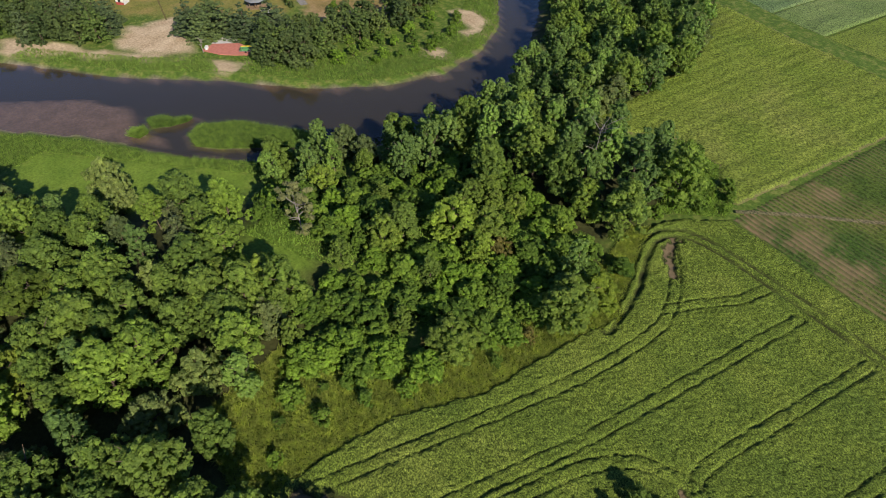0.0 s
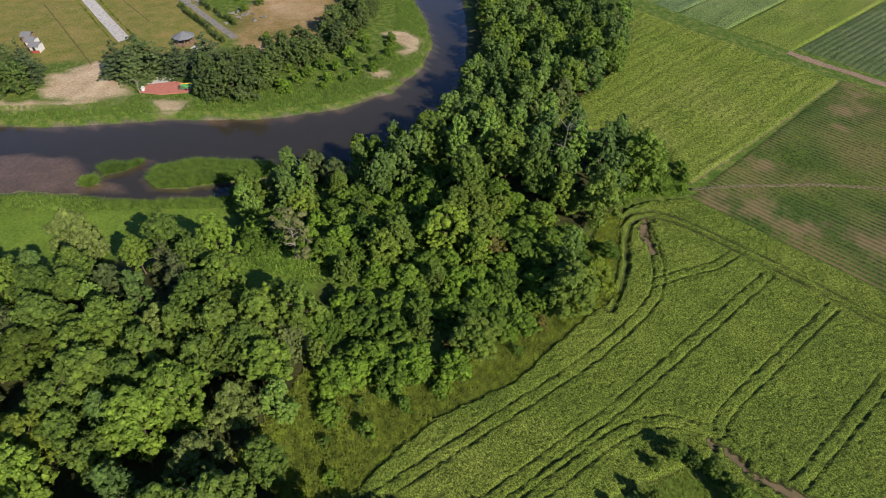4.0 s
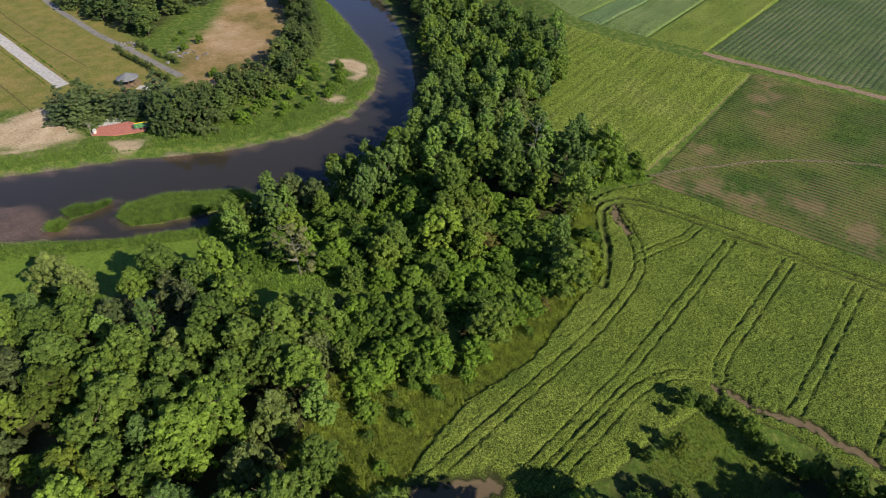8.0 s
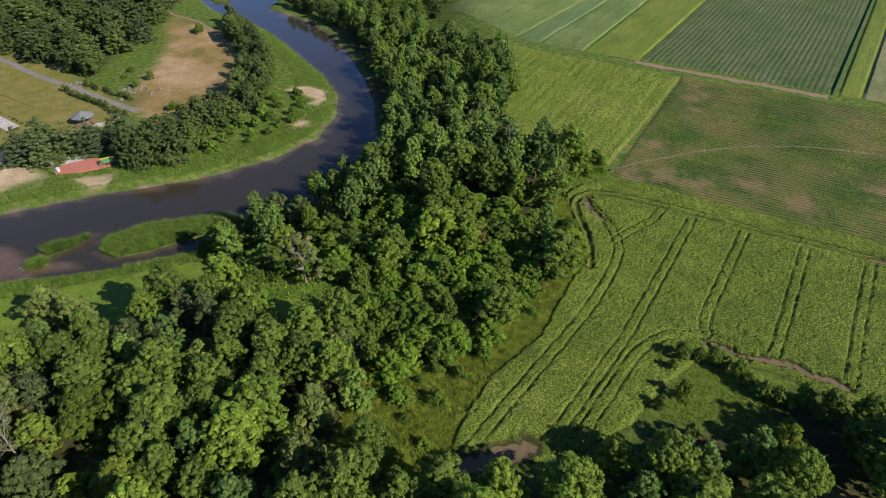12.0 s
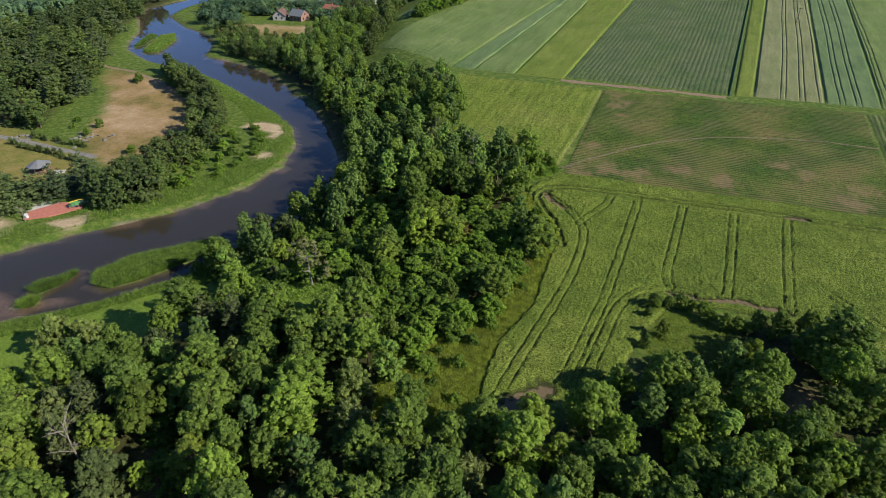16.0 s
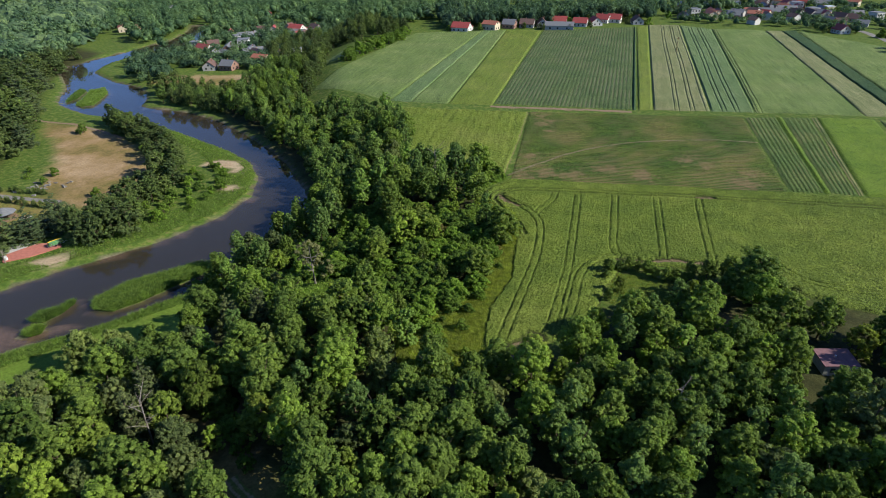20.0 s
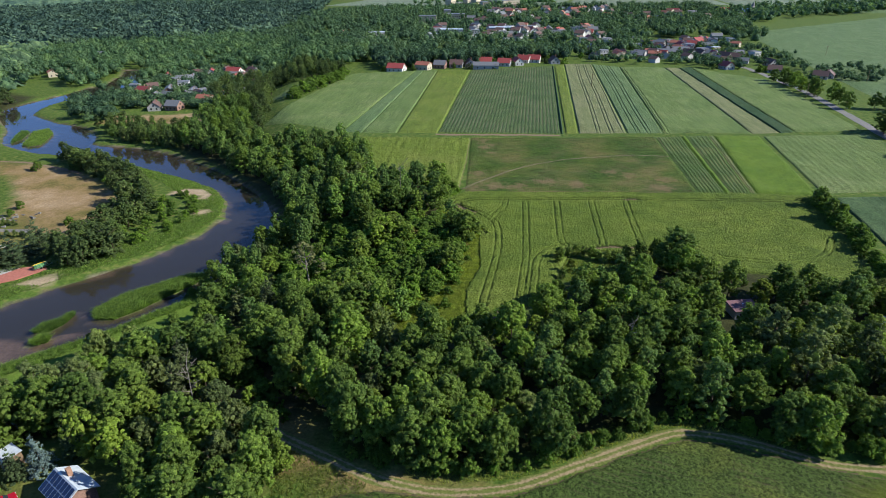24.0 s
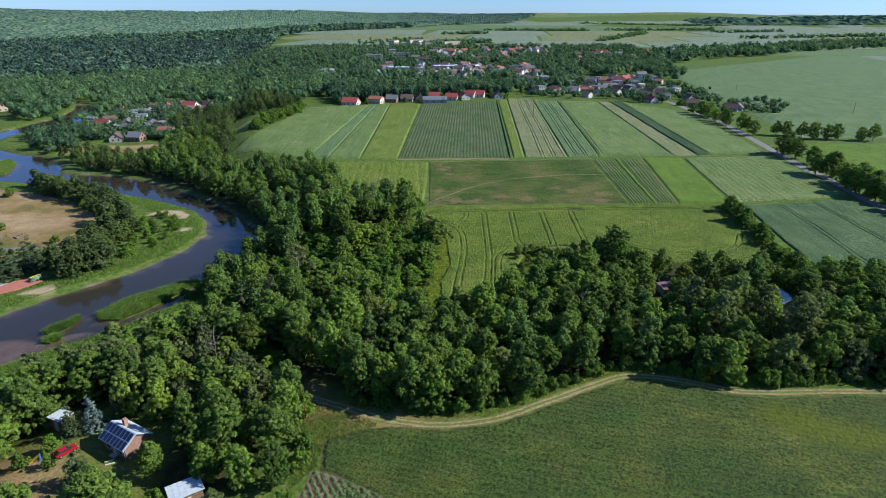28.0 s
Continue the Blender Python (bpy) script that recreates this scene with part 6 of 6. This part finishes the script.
# clipped hedges along the lane and broken concrete on the bare ground
for x0, y0, x1, y1, n in ((-193, 197.5, -156, 196.5, 20), (-193, 204.8, -168, 205.6, 13)):
    for k in range(n):
        u = k / (n - 1)
        plant("far", x0 + (x1 - x0) * u + random.uniform(-0.6, 0.6), y0 + (y1 - y0) * u + random.uniform(-0.6, 0.6), random.uniform(1.8, 3.0))
for k in range(44):
    x, y = random.gauss(-174, 4), random.gauss(211, 3)
    if k % 3 == 0:
        x, y = random.uniform(-200, -190), random.uniform(200, 205)
    rub = tagged(new("concrete_rubble", bpy.data.meshes.new("concrete_rubble")), "broken slab of pale concrete on bare ground", "rubble", "heap of broken concrete")
    bm = boxes((-random.uniform(0.2, 0.8), random.uniform(0.2, 0.8), -random.uniform(0.2, 0.6), random.uniform(0.2, 0.6), 0, random.uniform(0.25, 0.6)))
    for v in bm.verts:
        v.co += Vector((random.uniform(-0.25, 0.25), random.uniform(-0.25, 0.25), random.uniform(-0.1, 0.1)))
    bm.to_mesh(rub.data)
    bm.free()
    rub.data.materials.append(GRAVEL)
    rub.matrix_basis = pose(x, y, height(x, y) - 0.1, random.uniform(-12, 12), random.uniform(-12, 12), random.uniform(0, 180))


def bare_tree(x, y, h, seed, label):
    rng = random.Random(seed)
    root = tagged(new("dead_tree"), label, "tree", "dead trees")
    root.matrix_basis = pose(x, y, height(x, y))
    bm = bmesh.new()
    limb(bm, [(0, 0, -0.4), (0.1, 0, h * 0.5), (0.3, 0.2, h)], [0.16, 0.11, 0.03])
    part("trunk", bm, PALE_BARK, root)
    for k in range(9):
        a, z = 2.4 * k, h * rng.uniform(0.35, 0.95)
        d = h * 0.3 * rng.uniform(0.5, 1.1)
        e = Vector((math.cos(a) * d, math.sin(a) * d, z + d * 0.7))
        bm = bmesh.new()
        limb(bm, [(0.1, 0.05, z), Vector((0.1, 0.05, z)).lerp(e, 0.5) + Vector((0, 0, 0.2)), e], [0.07, 0.05, 0.015], 5)
        for j in range(3):
            s0 = Vector((0.1, 0.05, z)).lerp(e, 0.4 + 0.2 * j)
            limb(bm, [s0, s0 + Vector((rng.uniform(-1, 1), rng.uniform(-1, 1), rng.uniform(0.2, 1.0))) * d * 0.35], [0.03, 0.01], 4)
        part("branch", bm, PALE_BARK, root)


bare_tree(-140, 163, 4.5, 1, "small leafless tree on the sandy bank")
bare_tree(-27, 214, 15, 2, "bleached dead tree rising above the wood")
bare_tree(-49, 108.5, 10.5, 3, "bleached dead tree leaning in the wood")
bare_tree(34, 128, 11.5, 4, "bleached dead tree among the oaks")


def utility_pole(x, y, h):
    root = tagged(new("utility_pole"), "wooden power pole standing in the crop", "pole", "power poles")
    root.matrix_basis = pose(x, y, height(x, y))
    bm = bmesh.new()
    limb(bm, [(0, 0, -0.5), (0, 0, h)], [0.2, 0.14], 8)
    part("post", bm, TIMBER, root)
    part("crossarm", boxes((-0.9, 0.9, -0.08, 0.08, h - 0.7, h - 0.55)), TIMBER, root)
    for k in (-0.8, 0, 0.8):
        part("insulator", boxes((k - 0.06, k + 0.06, -0.06, 0.06, h - 0.55, h - 0.35)), WHITE, root)


for x, y in ((68, 452), (262, 478), (330, 480), (300, 620), (196, 420)):
    utility_pole(x, y, 9)

# ---- far woods ----


def far_wood(name, label, spots, seed, leafy=24, leaf=LEAF_FAR):
    """Many crowns far off as one mesh; spots: x, y, height, radius."""
    r = np.random.RandomState(seed)
    bm = bmesh.new()
    bmesh.ops.create_icosphere(bm, subdivisions=1, radius=1)
    iv = np.array([w.co[:] for w in bm.verts])
    it = np.array([[w.index for w in f.verts] for f in bm.faces])
    bm.free()
    spots = np.array(spots)
    n = len(spots)
    gz = heights(spots[:, 0], spots[:, 1])
    half = np.minimum(spots[:, 2] * 0.52, spots[:, 3] * 1.12)
    V = iv[None] * np.stack([spots[:, 3], spots[:, 3], half], 1)[:, None, :] * (0.6 if leafy else 1.0) * r.uniform(0.8, 1.15, (n, len(iv), 1))
    V[:, :, 0] += spots[:, 0][:, None]
    V[:, :, 1] += spots[:, 1][:, None]
    V[:, :, 2] += (gz + spots[:, 2] - half)[:, None]
    F = (it[None] + (np.arange(n) * len(iv))[:, None, None]).reshape(-1, 3)
    verts, faces = ([V.reshape(-1, 3)], [F]) if leafy not in (10, 18) else ([V.reshape(-1, 3)[:0]], [F[:0]])
    if leafy:
        lobe_n = 6
        ld = r.normal(size=(n, lobe_n, 3))
        ld[:, :, 2] = np.abs(ld[:, :, 2]) - 0.2
        ld /= np.linalg.norm(ld, axis=2)[:, :, None]
        lr = r.uniform(0.38, 0.62, (n, lobe_n))
        pick = r.randint(0, lobe_n, (n, leafy))
        at = np.arange(n)[:, None]
        d = r.normal(size=(n, leafy, 3)) + 0.6 * ld[at, pick]
        d[:, :, 2] += 0.25
        d /= np.linalg.norm(d, axis=2)[:, :, None]
        size3 = np.stack([spots[:, 3], spots[:, 3], half], 1)[:, None, :]
        c = (ld[at, pick] * 0.62 + d * lr[at, pick][:, :, None] * r.uniform(0.8, 1.15, (n, leafy, 1))) * size3
        c[:, :, 0] += spots[:, 0][:, None]
        c[:, :, 1] += spots[:, 1][:, None]
        c[:, :, 2] += (gz + spots[:, 2] - half)[:, None]
        face = d + r.normal(scale=0.3, size=d.shape)
        a = np.cross(face, r.normal(size=d.shape))
        b = np.cross(a, face)
        s = (spots[:, 3] * 2.0 / math.sqrt(leafy))[:, None, None] * r.uniform(0.7, 1.3, (n, leafy, 1))
        a, b = a / (np.linalg.norm(a, axis=2)[:, :, None] + 1e-6) * s, b / (np.linalg.norm(b, axis=2)[:, :, None] + 1e-6) * s
        T = np.stack([c - a * 0.6, c + b * 0.7, c + a * 0.6 - b * 0.2], 2).reshape(-1, 3)
        faces.append(np.arange(len(T)).reshape(-1, 3) + len(verts[0]))
        verts.append(T)
    V, F = np.concatenate(verts), np.concatenate(faces)
    me = bpy.data.meshes.new(name)
    me.vertices.add(len(V))
    me.vertices.foreach_set("co", V.astype(np.float32).ravel())
    me.loops.add(F.size)
    me.loops.foreach_set("vertex_index", F.astype(np.int32).ravel())
    me.polygons.add(len(F))
    me.polygons.foreach_set("loop_start", np.arange(0, F.size, 3, dtype=np.int32))
    me.update(calc_edges=True)
    me.materials.append(leaf)
    return tagged(new(name, me), label, "woodland", kind="stuff")


def scatter(seed, outline, count, h, radius, holes=()):
    r = np.random.RandomState(seed)
    xs, ys = [p[0] for p in outline], [p[1] for p in outline]
    px, py = r.uniform(min(xs), max(xs), count * 7), r.uniform(min(ys), max(ys), count * 7)
    ok = inside(px, py, outline) & (signed(px, py, RIVER) > 3) & (r.uniform(0, 1, px.shape) < 0.62 + 0.7 * wave(px, py, 75, seed + 60))
    for hole in holes:
        ok &= ~inside(px, py, hole)
    for hx, hy in HOMESTEADS:
        front = 2 + 0.035 * max(0, hy - 560)
        ok &= (np.abs(px - hx) > 6.5) | (np.abs(py - hy + front) > front + 5)
    px, py = px[ok][:count], py[ok][:count]
    return list(zip(px, py, h * (0.45 + 0.85 * r.beta(2.2, 1.8, len(px))), radius * (0.65 + 1.0 * r.beta(1.8, 2, len(px)))))


MEADOW = [(-238, 352), (-237, 376), (-175, 392), (-164, 372), (-186, 354), (-220, 354)]
HOMES = [(-282, 425), (-240, 402), (-180, 398), (-168, 440), (-190, 560), (-280, 560)]
far_wood("woodland", "dense dark green forest on the far side of the river", scatter(1, [(-345, 205), (-345, 430), (-400, 520), (-900, 900), (-1100, 300), (-600, 100)], 3600, 13, 5.2), 1, 46, LEAF_MIDDLE_HAZED)
far_wood("woodland", "mixed trees between the houses and the river", scatter(2, [(-226, 405), (-160, 545), (-120, 520), (-118, 640), (-420, 900), (-520, 620), (-390, 520), (-300, 440)], 2000, 11, 4.2, [MEADOW, HOMES]), 2, 110, LEAF_MIDDLE_HAZED)
far_wood("woodland", "garden trees round the houses by the river", scatter(14, HOMES, 520, 6.5, 2.9), 14, 90, LEAF_MIDDLE_HAZED)
far_wood("woodland", "trees between the village houses", scatter(3, [(-118, 560), (40, 590), (200, 640), (300, 740), (420, 1400), (-260, 1300), (-420, 900)], 2900, 12, 4.6, [[(150, 630), (215, 645), (268, 760), (172, 772)], [(-30, 1135), (220, 1235), (220, 1320), (-30, 1225)], [(-100, 745), (130, 745), (135, 905), (-100, 905)], [(-70, 1000), (430, 1090), (430, 1200), (-70, 1130)]]), 3, 84, LEAF_MIDDLE_HAZED)
far_wood("woodland", "garden trees among the village houses", scatter(13, [(-100, 745), (130, 745), (160, 1000), (430, 1090), (430, 1200), (-70, 1130), (-100, 905)], 900, 8.5, 3.6), 13, 80, LEAF_MIDDLE_HAZED)


def canopy(name, label, outline, step, tall, seed, material, shore=22, widest=24):
    """The closed top of a forest far off: a rough sheet of crowns, falling to the ground at its edge."""
    r = np.random.RandomState(seed)
    xs, ys = [p[0] for p in outline], [p[1] for p in outline]
    cols, x = [], max(xs)
    while x > min(xs):
        cols.append(x)
        x -= min(widest, step * (1 + max(0.0, abs(x) - 900) / 700))
    rows, y = [], min(ys)
    while y < max(ys):
        rows.append(y)
        y += min(widest, step * (1 + max(0.0, y - 1000) / 600))
    X, Y = np.meshgrid(np.array(cols), np.array(rows), indexing="ij")
    X, Y = X + r.uniform(-0.35, 0.35, X.shape) * step, Y + r.uniform(-0.35, 0.35, Y.shape) * step
    edge = np.clip((-signed(X, Y, outline) + 0.4 * shore * wave(X, Y, shore * 3, seed + 1)) / shore, 0, 1) ** 0.7
    Z = heights(X, Y) - 0.5 + edge * (tall + 2.5 * wave(X, Y, 130, seed) + r.uniform(-0.55, 0.3, X.shape) * tall)
    keep = edge[:-1, :-1] > 0
    me = grid_mesh(name, X, Y, Z, keep, {"soil": np.zeros(X.shape)})
    me.polygons.foreach_set("use_smooth", np.zeros(len(me.polygons), bool))
    me.materials.append(material)
    return tagged(new(name, me), label, "woodland", kind="stuff")


canopy("woodland", "dark forest reaching to the horizon", [(-480, 690), (-300, 850), (-325, 1100), (-420, 1526), (-520, 1960), (-470, 2250), (-330, 2430), (-120, 2700), (-10, 2980), (340, 3310), (700, 4700), (-4700, 4700), (-4700, 250), (-1000, 250), (-760, 450)], 6.0, 10, 4, LEAF_DISTANT_HAZED)
far_wood("woodland", "crowns of the dark forest beyond the river", scatter(31, [(-480, 690), (-300, 850), (-325, 1100), (-420, 1526), (-1000, 1500), (-1400, 900), (-1000, 300), (-760, 450)], 8500, 15, 6.2), 31, 18, LEAF_DISTANT_HAZED)
far_wood("woodland", "edge of the forest before the farmland", scatter(32, [(-420, 1526), (-520, 1960), (-470, 2250), (-330, 2430), (-120, 2700), (-260, 2800), (-700, 2300), (-1000, 1500)], 2600, 17, 9.5), 32, 10, LEAF_DISTANT_HAZED)
canopy("woodland", "wood of broadleaf trees beyond the river meadows", [(-760, 150), (-345, 215), (-350, 420), (-410, 520), (-500, 700), (-740, 760), (-1050, 480)], 4.0, 10, 9, LEAF_MIDDLE_HAZED)
far_wood("woodland", "belt of trees along distant farmland", scatter(5, [(330, 935), (420, 1025), (556, 1125), (786, 1305), (1061, 1500), (2200, 2300), (2200, 2420), (1000, 1640), (700, 1420), (430, 1260), (330, 1080)], 3000, 14, 6.5), 5, 12, LEAF_MIDDLE_HAZED)
canopy("woodland", "low wooded ridge on the horizon", [(1300, 3100), (3000, 2950), (4600, 2700), (4600, 3600), (1400, 3700)], 9.0, 22, 6, LEAF_DISTANT_HAZED, 90, 18)
hedge_spots = []
for k, (x0, y0, x1, y1, n) in enumerate(((-260, 1190, -60, 1215, 60), (-200, 1480, -60, 1640, 40), (-5, 2090, 140, 2160, 70), (150, 2450, 560, 2480, 150), (620, 2520, 1126, 2600, 130), (700, 3350, 1300, 3000, 150), (416, 1673, 730, 2283, 130), (1000, 2350, 1320, 2450, 70), (900, 1900, 1500, 2110, 160), (-100, 1500, 120, 1560, 80), (-60, 1330, 60, 1480, 90))):
    r_ = random.Random(400 + k)
    for q in range(n):
        u = r_.random() ** 0.8
        hedge_spots.append((x0 + (x1 - x0) * u + r_.uniform(-14, 14), y0 + (y1 - y0) * u + r_.uniform(-22, 22), r_.uniform(6, 15), r_.uniform(4, 9)))
far_wood("woodland", "hedgerow trees over distant farmland", hedge_spots, 7, 8, LEAF_MIDDLE_HAZED)
far_wood("woodland", "garden trees between the roadside houses", scatter(11, [(80, 570), (150, 552), (195, 530), (215, 560), (250, 520), (270, 600), (250, 720), (90, 700)], 260, 7, 3.0), 11, 90, LEAF_MIDDLE_HAZED)
far_wood("woodland", "garden trees behind the row of farmhouses", scatter(21, [(-104, 512), (-62, 531), (-20, 545), (30, 576), (60, 572), (64, 610), (-110, 575)], 380, 12, 4.2), 21, 90, LEAF_MIDDLE_HAZED)
far_wood("woodland", "bushes around the farm beyond the road", scatter(12, [(225, 480), (270, 480), (300, 520), (300, 560), (240, 530)], 60, 5, 2.6), 12, 90, LEAF_MIDDLE_HAZED)
far_wood("woodland", "orchard trees and hedges before the river houses", scatter(22, [(-282, 412), (-240, 394), (-178, 398), (-172, 412), (-236, 416), (-280, 430)], 80, 5.2, 2.5), 22, 90, LEAF_MIDDLE_HAZED)
far_wood("woodland", "willows and alders along the river meadow", scatter(23, [(-266, 368), (-238, 352), (-230, 372), (-260, 412), (-290, 424), (-284, 395)], 60, 8, 3.4), 23, 90, LEAF_MIDDLE_HAZED)
garden_rng = random.Random(88)
for hx, hy in HOMESTEADS[:28]:
    for k in range(3):
        plant(garden_rng.choice(("bush", "far", "far")), hx + garden_rng.choice((-1, 1)) * garden_rng.uniform(6, 12), hy + garden_rng.uniform(-6, 5), garden_rng.uniform(3, 6.5))
# a kind that found no place is taken away again
for ob in [o for kind in KINDS.values() for o in kind if o.name not in first_use] + [o for key, o in STYLES.items() if key not in used_style]:
    for piece in list(ob.children_recursive) + [ob]:
        bpy.data.objects.remove(piece)
